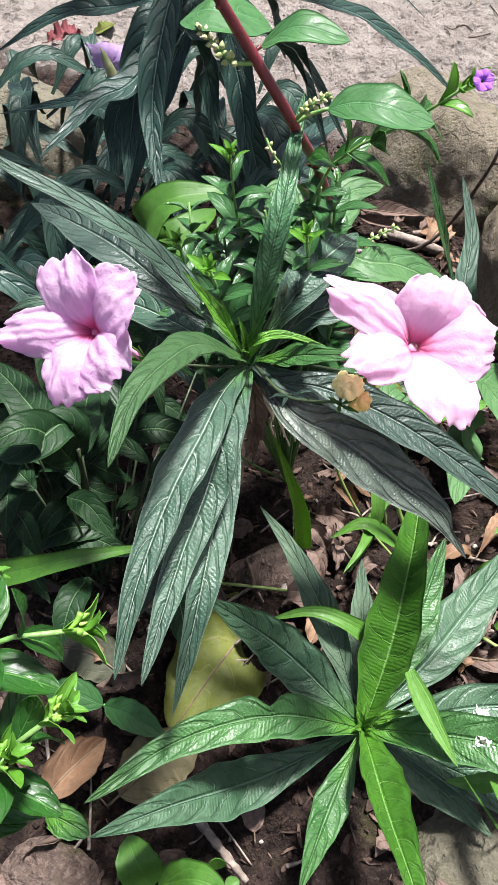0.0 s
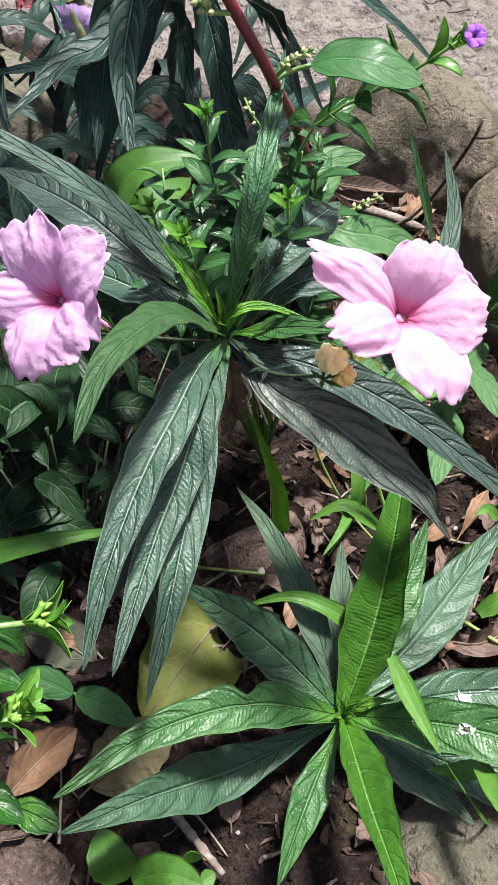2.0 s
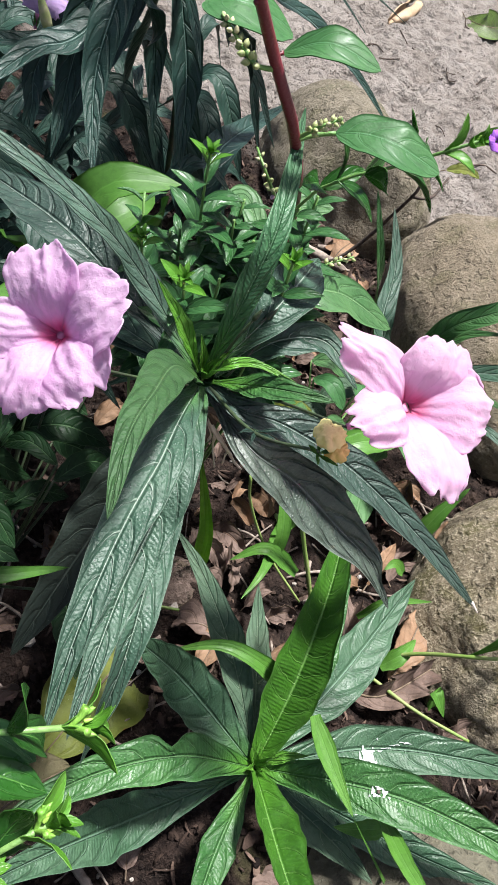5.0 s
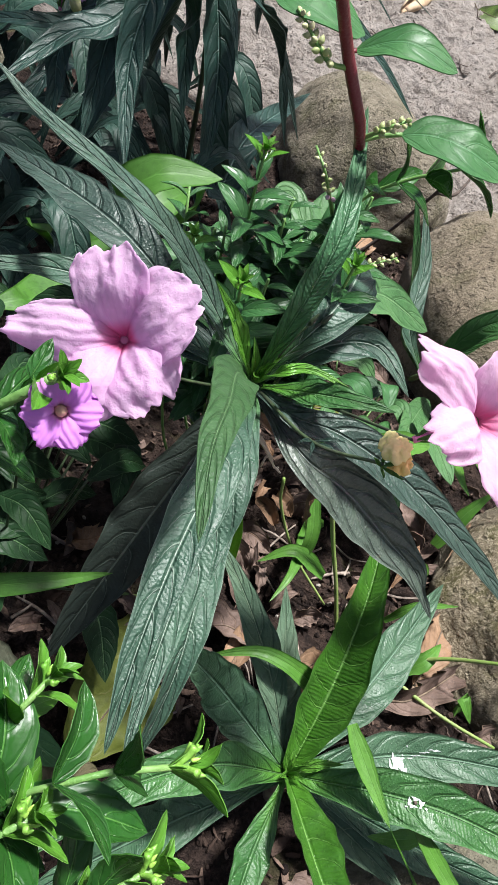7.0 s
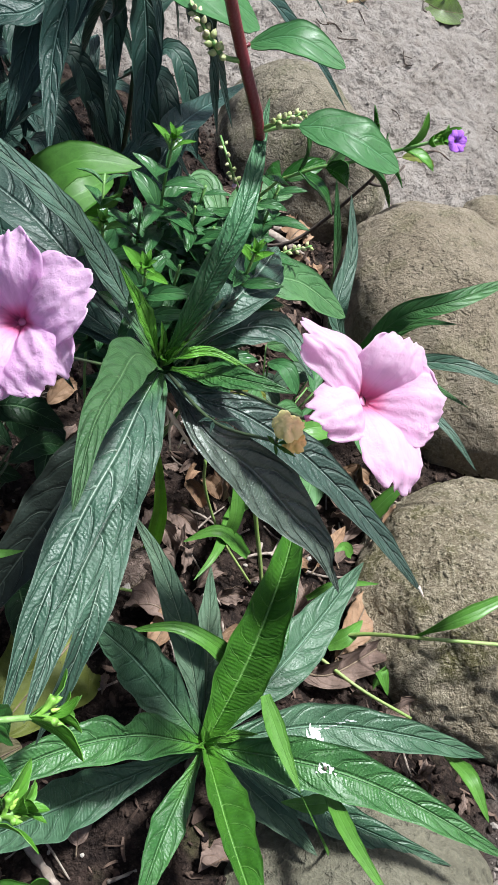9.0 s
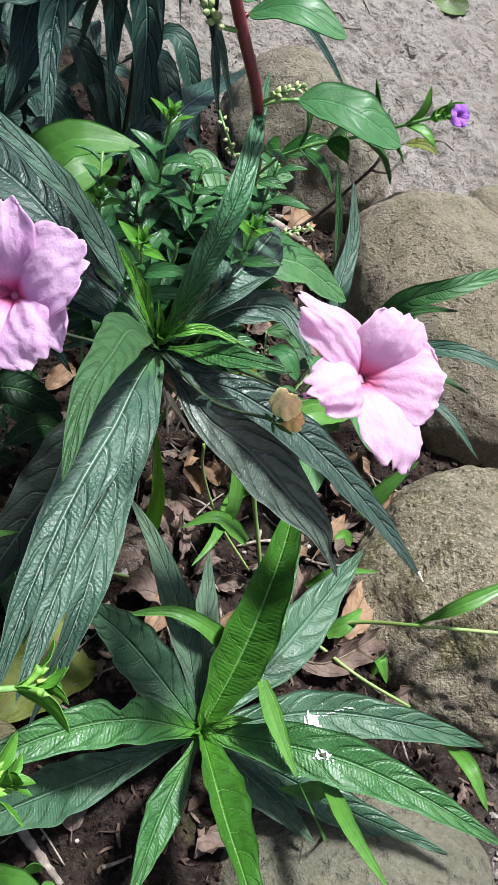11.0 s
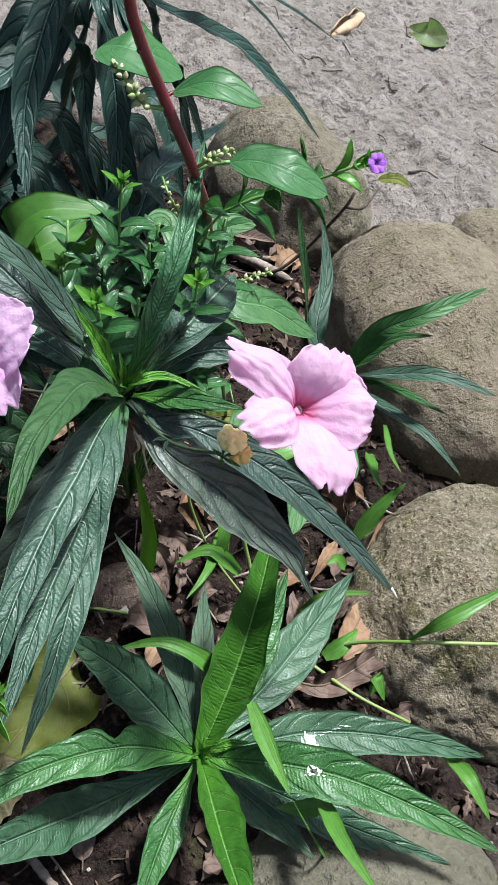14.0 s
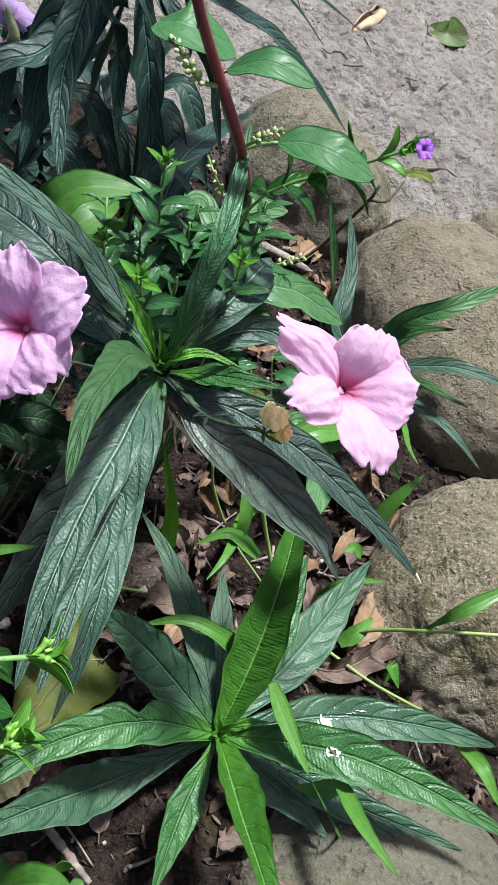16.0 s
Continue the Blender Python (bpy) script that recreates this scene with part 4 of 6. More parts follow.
shrub = thing("flowering_shrub", (0.03, 0.42, 0.0), "small-leaved green shrub with bright tips and a purple flower", "shrub", "small-leaved shrubs")
F = (0.03, 0.42, 0.0)
def shrub_shoot(k, points, reach, size):
    sprig(shrub, points, 0.0105, size * 1.36, 20 + k, reach=reach, tip=2 if k == 5 else 1 if k in (0, 1, 2, 3) else 0, tuft=k in (0, 1, 2, 3, 5), stamps=NEAR_STAMPS if k == 5 else STAMPS)


shrub_shoot(0, [F, (0.01, 0.40, 0.15), (-0.006, 0.375, 0.255), (-0.009, 0.369, 0.292)], 0.13, 0.95)
shrub_shoot(1, [F, (-0.01, 0.385, 0.14), (-0.028, 0.350, 0.225), (-0.034, 0.338, 0.263)], 0.11, 0.85)
shrub_shoot(2, [F, (0.00, 0.36, 0.15), (-0.012, 0.315, 0.24), (-0.017, 0.300, 0.272)], 0.07, 0.95)
shrub_shoot(3, [F, (0.03, 0.36, 0.16), (0.028, 0.32, 0.25), (0.025, 0.305, 0.286)], 0.06, 0.85)
shrub_shoot(4, [F, (0.02, 0.39, 0.17), (0.008, 0.365, 0.265)], 0.14, 1.0)
shrub_shoot(5, [F, (0.026, 0.395, 0.20), (0.0366, 0.3548, 0.290), (0.0605, 0.3460, 0.312), (0.0787, 0.3432, 0.325), (0.0895, 0.333, 0.3385)], 0.075, 0.85)
shrub_shoot(6, [F, (0.03, 0.39, 0.2), (0.035, 0.36, 0.28)], 0.14, 0.95)
shrub_shoot(7, [F, (-0.005, 0.40, 0.12), (-0.025, 0.39, 0.2)], 0.12, 1.0)
shrub_shoot(8, [F, (0.01, 0.37, 0.13), (0.005, 0.345, 0.245)], 0.12, 1.0)
shrub_shoot(9, [F, (-0.01, 0.41, 0.12), (-0.018, 0.385, 0.24)], 0.12, 1.0)
shrub_shoot(10, [F, (0.02, 0.40, 0.12), (0.022, 0.375, 0.25)], 0.12, 1.0)
shrub_shoot(11, [F, (0.04, 0.42, 0.12), (0.050, 0.40, 0.22)], 0.12, 1.0)
shrub_shoot(12, [F, (0.012, 0.39, 0.14), (0.013, 0.380, 0.268)], 0.10, 0.95)
shrub_shoot(13, [F, (0.028, 0.38, 0.14), (0.035, 0.375, 0.255)], 0.10, 0.95)
shrub_shoot(14, [F, (0.045, 0.39, 0.16), (0.043, 0.365, 0.285)], 0.12, 0.9)
shrub_shoot(15, [F, (0.035, 0.37, 0.12), (0.034, 0.365, 0.235)], 0.08, 0.9)
shrub_shoot(16, [F, (0.0, 0.39, 0.12), (-0.014, 0.381, 0.245)], 0.09, 0.95)
shrub_shoot(17, [F, (-0.02, 0.36, 0.12), (-0.033, 0.401, 0.250)], 0.09, 0.9)


rng = random.Random(77)
for k in range(11):
    x, y = rng.uniform(-0.03, 0.062), rng.uniform(0.345, 0.41)
    top = (x, y, 0.205 + 0.02 * rng.random() - 0.3 * abs(x - 0.015))
    sprig(shrub, [F, (0.4 * F[0] + 0.6 * x, 0.4 * F[1] + 0.6 * y, 0.12), top], 0.0130, 1.35, 140 + k, reach=0.10, tip=0, tuft=False)


def small_flower(parent, centre, facing, radius, seed, material, eye=True):
    c, m = Vector(centre), turned(facing)
    for k in range(6):
        ob = part("petal", petal_mesh(c, m, 1.047 * k, radius, radius * 0.50, radius * 0.4, seed * 10 + k, 0.05, ruffle=0.16, rows=10, cols=12), material, parent)
        add_thickness(ob, 0.0003)
    q = c + m @ Vector((0, 0, -radius * 1.6))
    stem(parent, [tuple(c + m @ Vector((0, 0, -radius * 0.4))), tuple(q)], radius * 0.10, radius * 0.14, green_stem, "flower_tube", rows=6, hollow=True)
    if eye:
        part("flower_eye", drop_mesh(c + m @ Vector((0, 0, -radius * 0.42)), m @ Vector((0, 0, 1)), radius * 0.40, radius * 0.17), eye_mat, parent, "orange-brown flower centre")


small_flower(shrub, (0.0935, 0.3255, 0.3435), (0.15, -0.75, 0.6), 0.0046, 41, violet_petal, False)

near = thing("flowering_shrub", (-0.17, 0.10, 0.0), "bright green small-leaved shrub with a purple flower", "shrub", "small-leaved shrubs")
N = (-0.17, 0.10, 0.0)
def near_shoot(k, points, spacing, reach, size):
    sprig(near, points, spacing * 0.92, size * 1.16, 60 + k, reach=reach * 1.25, tip=1 if k != 1 else 2, stamps=NEAR_STAMPS, calyces=4)


near_shoot(0, [N, (-0.150, 0.10, 0.15), (-0.077, 0.102, 0.280), (-0.058, 0.105, 0.292), (-0.0423, 0.107, 0.292)], 0.0125, 0.10, 1.1)
near_shoot(1, [N, (-0.150, 0.12, 0.15), (-0.086, 0.117, 0.268), (-0.077, 0.122, 0.280), (-0.071, 0.126, 0.287)], 0.0115, 0.09, 0.95)
near_shoot(2, [N, (-0.140, 0.09, 0.14), (-0.067, 0.086, 0.258), (-0.057, 0.088, 0.273), (-0.047, 0.091, 0.280)], 0.012, 0.09, 1.05)
near_shoot(3, [N, (-0.150, 0.11, 0.14), (-0.088, 0.100, 0.258), (-0.081, 0.100, 0.268), (-0.073, 0.102, 0.276)], 0.012, 0.09, 1.05)
near_shoot(4, [N, (-0.160, 0.12, 0.25), (-0.088, 0.119, 0.370), (-0.082, 0.120, 0.378), (-0.078, 0.117, 0.384)], 0.0085, 0.05, 0.5)
near_shoot(5, [N, (-0.150, 0.08, 0.14), (-0.080, 0.078, 0.245), (-0.070, 0.080, 0.262), (-0.060, 0.083, 0.272)], 0.012, 0.09, 1.05)
near_shoot(6, [N, (-0.155, 0.10, 0.15), (-0.092, 0.093, 0.262), (-0.082, 0.094, 0.278), (-0.072, 0.097, 0.288)], 0.012, 0.08, 1.0)
small_flower(near, (-0.077, 0.115, 0.380), (0.1, -0.75, 0.6), 0.0048, 47, purple_petal)

# ---- red-stemmed plant with oval leaves ----
red = thing("red_stemmed_plant", (0.075, 0.52, 0.0), "plant with a glossy red stem and oval leaves", "plant")
stem(red, [(0.075, 0.52, -0.01), (0.064, 0.475, 0.12), (0.042, 0.395, 0.255), (0.019, 0.339, 0.320), (0.002, 0.332, 0.350), (-0.016, 0.318, 0.385), (-0.024, 0.31, 0.42)], 0.0034, 0.0021, red_stem, rows=40)
def red_plant_leaf(points, width):
    blade(red, points, width, oval_leaf if points[0][2] > 0.3 else pale_leaf, shape="oval", cup=0.12, wave=0.03, waves=2, rows=24, cols=10)


red_plant_leaf([(0.0335, 0.338, 0.327), (0.044, 0.334, 0.331), (0.056, 0.328, 0.332), (0.077, 0.327, 0.325)], 0.0215)
red_plant_leaf([(0.005, 0.339, 0.352), (0.019, 0.329, 0.362), (0.039, 0.326, 0.358)], 0.0155)
red_plant_leaf([(-0.0245, 0.3505, 0.360), (-0.0170, 0.3425, 0.364), (-0.0067, 0.3435, 0.363), (0.0085, 0.355, 0.355)], 0.027)
red_plant_leaf([(0.048, 0.42, 0.215), (0.064, 0.387, 0.222), (0.089, 0.400, 0.210), (0.125, 0.407, 0.188)], 0.026)
red_plant_leaf([(0.048, 0.42, 0.215), (0.060, 0.406, 0.190), (0.082, 0.403, 0.180)], 0.020)
red_plant_leaf([(0.048, 0.42, 0.215), (0.062, 0.467, 0.220), (0.085, 0.469, 0.225)], 0.024)
red_plant_leaf([(0.048, 0.42, 0.215), (0.053, 0.446, 0.210), (0.065, 0.455, 0.215)], 0.014)
red_plant_leaf([(0.030, 0.390, 0.24), (0.020, 0.412, 0.252), (0.008, 0.402, 0.254)], 0.013)


stem(red, [(0.019, 0.339, 0.320), (0.026, 0.339, 0.324), (0.0338, 0.338, 0.327)], 0.0012, 0.0010, green_stem, "leaf_stalk", rows=8, sides=6)
stem(red, [(0.001, 0.332, 0.350), (0.003, 0.337, 0.351), (0.005, 0.338, 0.352)], 0.0011, 0.0009, red_stem, "leaf_stalk", rows=8, sides=6)
stem(red, [(-0.012, 0.321, 0.376), (-0.009, 0.323, 0.373), (-0.012, 0.321, 0.371)], 0.0011, 0.0009, red_stem, "leaf_stalk", rows=8, sides=6)


def bud_spike(parent, points, count, size, seed, berries=0):
    g = random.Random(seed)
    mid, _ = spline(points, 40)
    spike = stem(parent, points, 0.0011, 0.0005, green_stem, "flower_spike")
    for k in range(count):
        u = 0.35 + 0.65 * k / count
        i = min(38, int(u * 39))
        p, t = Vector(mid[i]), Vector(mid[i + 1] - mid[i]).normalized()
        a = 2.4 * k
        o = turned(t) @ Vector((math.cos(a), math.sin(a), 0))
        s = size * (1.15 - 0.5 * u)
        mat = berry_mat if k < berries else bud_mat
        part("bud", drop_mesh(p + o * 0.0006, o + t * 0.7, 0.0045 * s, 0.0016 * s, 0.75), mat, spike)


bud_spike(red, [(0.003, 0.3325, 0.3475), (-0.0055, 0.327, 0.3495), (-0.0116, 0.3282, 0.354), (-0.0161, 0.3308, 0.358), (-0.0208, 0.3315, 0.362)], 18, 0.85, 1)
bud_spike(red, [(0.018, 0.339, 0.320), (0.026, 0.334, 0.330), (0.034, 0.336, 0.334)], 16, 0.75, 2)
bud_spike(red, [(0.030, 0.37, 0.27), (0.013, 0.346, 0.300), (0.008, 0.356, 0.306)], 16, 0.7, 3, 3)
bud_spike(red, [(0.040, 0.38, 0.20), (0.064, 0.397, 0.225), (0.084, 0.402, 0.235)], 26, 0.95, 4, 12)

# ---- wilted bloom ----
wilted = thing("wilted_flower", (0.030, 0.24, 0.255), "withered yellow flower on a short stalk", "flower")
stem(wilted, [(0.003, 0.290, 0.226), (0.0164, 0.2490, 0.243), (0.0355, 0.2285, 0.2585)], 0.0008, 0.0007, dark_stalk, "flower_stalk")
WILT = turned((0.12, -0.25, 0.96))


def withered_lump(where, size, seed):
    """A collapsed petal bag with soft creases running to its tip."""
    bm = bmesh.new()
    bmesh.ops.create_icosphere(bm, subdivisions=4, radius=1)
    for q in bm.verts:
        d = q.co.copy()
        a = math.atan2(d.y, d.x)
        crease = abs(math.sin(2.5 * a + 2.2 * d.z + seed)) ** 0.5
        k = 0.62 + 0.42 * crease * (1 - 0.4 * abs(d.z)) + 0.30 * noise.noise(d * 1.4 + Vector((seed, 0, 3))) + 0.24 * abs(noise.noise(d * 3.2 + Vector((0, seed, 0))))
        q.co = Vector(where) + WILT @ Vector((d.x * k * size[0], d.y * k * size[1], d.z * k * size[2]))
    return bm


part("petal", withered_lump((0.0390, 0.2312, 0.2640), (0.0056, 0.0046, 0.0052), 1), wilted_mat, wilted, "cream-yellow folded petal")
part("petal", withered_lump((0.0362, 0.2330, 0.2645), (0.0036, 0.0040, 0.0048), 4), wilted_mat, wilted, "cream-yellow folded petal")
part("petal", withered_lump((0.0435, 0.2305, 0.2570), (0.0046, 0.0040, 0.0050), 2), wilted_tan, wilted, "tan folded petal")
for k in range(5):
    o = WILT @ Vector((math.cos(1.256 * k), math.sin(1.256 * k), 0))
    f = Vector((0.0350, 0.2285, 0.2570))
    blade(wilted, [tuple(f), tuple(f + o * 0.003 + Vector((0.001, -0.001, 0.002))), tuple(f + o * 0.007 + Vector((0.002, -0.002, 0.004)))], 0.0018, lush_leaf, "sepal", rows=10, cols=4, up=tuple(o))
for way in ((-0.008, -0.006, 0.004), (0.012, -0.001, 0.003), (0.010, -0.007, 0.001), (-0.003, -0.010, 0.002)):
    f = Vector((0.0164, 0.2490, 0.2435))
    blade(wilted, [tuple(f), tuple(f + Vector(way) * 0.6 + Vector((0, 0, 0.0015))), tuple(f + Vector(way))], 0.0016, shade_leaf, "bract", "dark narrow bract", rows=10, cols=4)

# ---- grasses ----
def grass(points_list, label, foot, shape="grass", material=grass_leaf):
    g = thing("grass_tuft", foot, label, "grass", "grass blades in the bed")
    for points, width in points_list:
        blade(g, points, width, material, "blade", shape=shape, cup=0.25, wave=0.01, rows=24, cols=6)
    return g


grass([([(0.092, 0.361, 0.050), (0.074, 0.315, 0.060), (0.059, 0.294, 0.055)], 0.009), ([(0.098, 0.320, 0.050), (0.075, 0.326, 0.065), (0.053, 0.322, 0.055)], 0.0105)], "pale green grass with short wide blades", (0.101, 0.356, 0.000))
grass([([(0.0385, 0.330, 0.004), (0.0365, 0.329, 0.034), (0.032, 0.326, 0.080), (0.014, 0.314, 0.156)], 0.0112)], "single upright bright green grass blade", (0.0385, 0.330, 0.000), "grass", sunlit_blade)
grass([([(0.086, 0.236, 0.040), (0.073, 0.2235, 0.083), (0.055, 0.229, 0.099), (0.034, 0.2345, 0.104), (0.009, 0.2345, 0.095)], 0.0130)], "broad green grass blade lying across leaves", (0.090, 0.270, 0.000))
grass([([(0.140, 0.298, 0.040), (0.154, 0.298, 0.060), (0.191, 0.308, 0.050)], 0.006), ([(0.159, 0.275, 0.020), (0.171, 0.279, 0.030), (0.184, 0.291, 0.030)], 0.012)], "low green grass with short blades", (0.163, 0.312, 0.000))
grass([([(0.203, 0.378, 0.020), (0.215, 0.386, 0.050), (0.232, 0.395, 0.070)], 0.0135), ([(0.219, 0.443, 0.050), (0.213, 0.412, 0.060), (0.216, 0.396, 0.060)], 0.011), ([(0.242, 0.479, 0.050), (0.239, 0.446, 0.050), (0.243, 0.424, 0.050)], 0.006)], "bright green grass at the foot of a boulder", (0.215, 0.394, 0.000))
grass([([(0.200, 0.263, 0.062), (0.215, 0.260, 0.095), (0.261, 0.278, 0.110)], 0.0095)], "green grass blade over a rough boulder", (0.196, 0.299, 0.000), "lance")
grass([([(0.228, 0.207, 0.020), (0.229, 0.184, 0.040), (0.241, 0.162, 0.030)], 0.013)], "bright green grass blade beside a stone", (0.235, 0.217, 0.000))
grass([([(0.081, 0.202, 0.100), (0.0835, 0.196, 0.097), (0.090, 0.182, 0.091), (0.101, 0.160, 0.083)], 0.0100), ([(0.143, 0.164, 0.002), (0.124, 0.140, 0.055), (0.101, 0.160, 0.083)], 0.0022)], "bright green folded grass blade", (0.143, 0.164, 0.000))
grass([([(0.121, 0.167, 0.070), (0.121, 0.137, 0.090), (0.132, 0.107, 0.100)], 0.010), ([(0.128, 0.163, 0.060), (0.113, 0.162, 0.060), (0.099, 0.163, 0.060)], 0.010)], "bright green grass blades under the rosette", (0.147, 0.194, 0.000))

grass([([(-0.174, 0.251, 0.100), (-0.108, 0.224, 0.155), (-0.075, 0.221, 0.170), (-0.046, 0.235, 0.160)], 0.0165)], "broad green grass blade above the soil", (-0.227, 0.313, 0.000), "grass", lush_leaf)

grass([([(0.079, 0.351, 0.100), (0.083, 0.332, 0.075), (0.079, 0.324, 0.055), (0.064, 0.301, 0.045)], 0.0090)], "long bent green grass blade", (0.123, 0.439, 0.000))

grass([([(0.0985, 0.360, 0.116), (0.112, 0.3665, 0.123), (0.1276, 0.3725, 0.125), (0.1545, 0.3825, 0.118)], 0.0165)], "broad bright green blade with a blunt end", (0.170, 0.400, 0.000), "tongue")

# ---- broad-leaved weed on the left ----
weed = thing("broadleaf_weed", (-0.10, 0.32, 0.0), "broad-leaved weed with leaves coloured dark for shade", "plant")
stem(weed, [(-0.10, 0.32, -0.01), (-0.10, 0.32, 0.07), (-0.095, 0.31, 0.15)], 0.0018, 0.0012, dark_stalk)
W = (-0.096, 0.312, 0.13)
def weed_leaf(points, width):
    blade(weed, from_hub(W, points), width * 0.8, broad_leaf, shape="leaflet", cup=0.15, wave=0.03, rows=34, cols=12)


weed_leaf([(-0.111, 0.295, 0.180), (-0.136, 0.279, 0.180)], 0.03)
weed_leaf([(-0.098, 0.310, 0.170), (-0.118, 0.292, 0.170), (-0.156, 0.316, 0.160)], 0.028)
weed_leaf([(-0.107, 0.327, 0.130), (-0.083, 0.328, 0.110), (-0.072, 0.332, 0.100)], 0.022)
weed_leaf([(-0.111, 0.323, 0.120), (-0.091, 0.314, 0.110), (-0.078, 0.318, 0.100)], 0.022)
weed_leaf([(-0.126, 0.332, 0.120), (-0.143, 0.319, 0.110), (-0.141, 0.284, 0.100)], 0.028)
weed_leaf([(-0.122, 0.337, 0.090), (-0.118, 0.312, 0.070), (-0.106, 0.297, 0.060)], 0.034)
weed_leaf([(-0.136, 0.326, 0.080), (-0.143, 0.306, 0.060), (-0.122, 0.275, 0.050)], 0.03)
weed_leaf([(-0.109, 0.343, 0.060), (-0.089, 0.323, 0.050), (-0.103, 0.303, 0.040)], 0.03)
weed_leaf([(-0.144, 0.365, 0.150), (-0.166, 0.387, 0.150)], 0.03)
weed_leaf([(-0.074, 0.469, 0.110), (-0.056, 0.466, 0.115), (-0.034, 0.479, 0.100)], 0.026)
weed_leaf([(-0.072, 0.464, 0.100), (-0.056, 0.449, 0.100), (-0.039, 0.453, 0.080)], 0.028)
weed_leaf([(-0.077, 0.445, 0.100), (-0.066, 0.432, 0.090), (-0.061, 0.416, 0.070)], 0.03)
weed_leaf([(-0.061, 0.492, 0.110), (-0.048, 0.493, 0.110), (-0.032, 0.502, 0.100)], 0.018)
weed_leaf([(-0.104, 0.394, 0.120), (-0.081, 0.400, 0.100)], 0.024)

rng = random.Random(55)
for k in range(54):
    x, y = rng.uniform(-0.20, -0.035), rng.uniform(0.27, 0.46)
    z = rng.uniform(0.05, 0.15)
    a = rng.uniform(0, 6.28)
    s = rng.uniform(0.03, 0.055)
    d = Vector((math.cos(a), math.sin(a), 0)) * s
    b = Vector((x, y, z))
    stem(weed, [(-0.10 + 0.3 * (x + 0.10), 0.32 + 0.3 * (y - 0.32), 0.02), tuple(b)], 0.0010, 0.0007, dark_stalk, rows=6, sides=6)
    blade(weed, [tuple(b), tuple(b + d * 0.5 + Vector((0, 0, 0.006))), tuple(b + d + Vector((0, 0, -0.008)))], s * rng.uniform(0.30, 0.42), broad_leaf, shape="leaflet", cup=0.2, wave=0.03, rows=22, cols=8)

# ---- small oval seedlings ----
seedling = thing("seedling", (-0.06, 0.205, 0.0), "seedling with pairs of smooth oval leaves", "plant", "seedlings")
stem(seedling, [(-0.091, 0.236, -0.005), (-0.086, 0.224, 0.020)], 0.0012, 0.0009, green_stem)
for points, width in (([(-0.086, 0.224, 0.020), (-0.067, 0.212, 0.030), (-0.049, 0.203, 0.025)], 0.017), ([(-0.087, 0.224, 0.020), (-0.104, 0.227, 0.030), (-0.121, 0.228, 0.025)], 0.017)):
    blade(seedling, points, width, oval_leaf, shape="oval", cup=0.1, wave=0.02, rows=20)
seedling = thing("seedling", (-0.05, 0.13, 0.0), "pale green seedling with rounded leaves on the soil", "plant", "seedlings")
for points, width in (([(-0.050, 0.129, 0.010), (-0.057, 0.134, 0.030), (-0.063, 0.147, 0.030)], 0.022), ([(-0.047, 0.129, 0.010), (-0.028, 0.126, 0.030), (-0.011, 0.121, 0.030)], 0.02), ([(-0.016, 0.134, 0.020), (-0.017, 0.136, 0.030)], 0.009), ([(-0.012, 0.125, 0.020), (-0.005, 0.129, 0.020)], 0.008)):
    blade(seedling, points, width, lush_leaf, shape="oval", cup=0.1, wave=0.02, rows=20)
seedling = thing("seedling", (-0.113, 0.169, 0.000), "small seedling leaf lying on dark soil", "plant", "seedlings")
blade(seedling, [(-0.112, 0.165, 0.012), (-0.099, 0.158, 0.018), (-0.086, 0.153, 0.012)], 0.016, green_leaf, shape="oval", cup=0.1, rows=18)


# ---- more of the tall plant: withered leaf, roots, buds ----
blade(tall, [(0.002, 0.292, 0.215), (0.003, 0.296, 0.185), (-0.002, 0.303, 0.150)], 0.010, dead_leaf_mat, "withered_leaf", "withered grey-purple leaf", shape="oval", cup=0.8, wave=0.3, twist=70)
blade(tall, [(0.002, 0.294, 0.21), (0.010, 0.303, 0.190), (0.002, 0.327, 0.120)], 0.008, dead_leaf_mat, "withered_leaf", "withered grey-purple leaf", shape="oval", cup=0.9, wave=0.3, twist=-60)
for points in ([(0.0133, 0.2983, 0.190), (0.0165, 0.3075, 0.172), (0.0229, 0.3153, 0.147)], [(0.0145, 0.2990, 0.188), (0.0250, 0.3040, 0.172), (0.0320, 0.3102, 0.1565)], [(0.0225, 0.3030, 0.176), (0.0245, 0.3080, 0.166), (0.0255, 0.3120, 0.154)], [(0.0120, 0.3000, 0.186), (0.0115, 0.3070, 0.172), (0.0135, 0.3130, 0.158)], [(0.0290, 0.3075, 0.163), (0.0320, 0.3070, 0.160), (0.0352, 0.3078, 0.156)]):
    stem(tall, [(0.004, 0.296, 0.205)] + points, 0.0011, 0.0005, root_mat, "aerial_root", rows=16, sides=6, knots=0.6)
for base, tip in (((0.004, 0.300, 0.232), (0.025, 0.305, 0.262)), ((0.004, 0.298, 0.230), (0.017, 0.299, 0.265)), ((0.010, 0.296, 0.228), (0.033, 0.312, 0.252))):
    a, b = Vector(base), Vector(tip)
    stem(tall, [base, tuple(a.lerp(b, 0.5) + Vector((0, 0, 0.002))), tuple(a.lerp(b, 0.85))], 0.0007, 0.0006, dark_stalk, "bud_stalk", rows=10, sides=6)
    part("bud", drop_mesh(a.lerp(b, 0.82), b - a, 0.0075, 0.0012), dark_stalk, tall)


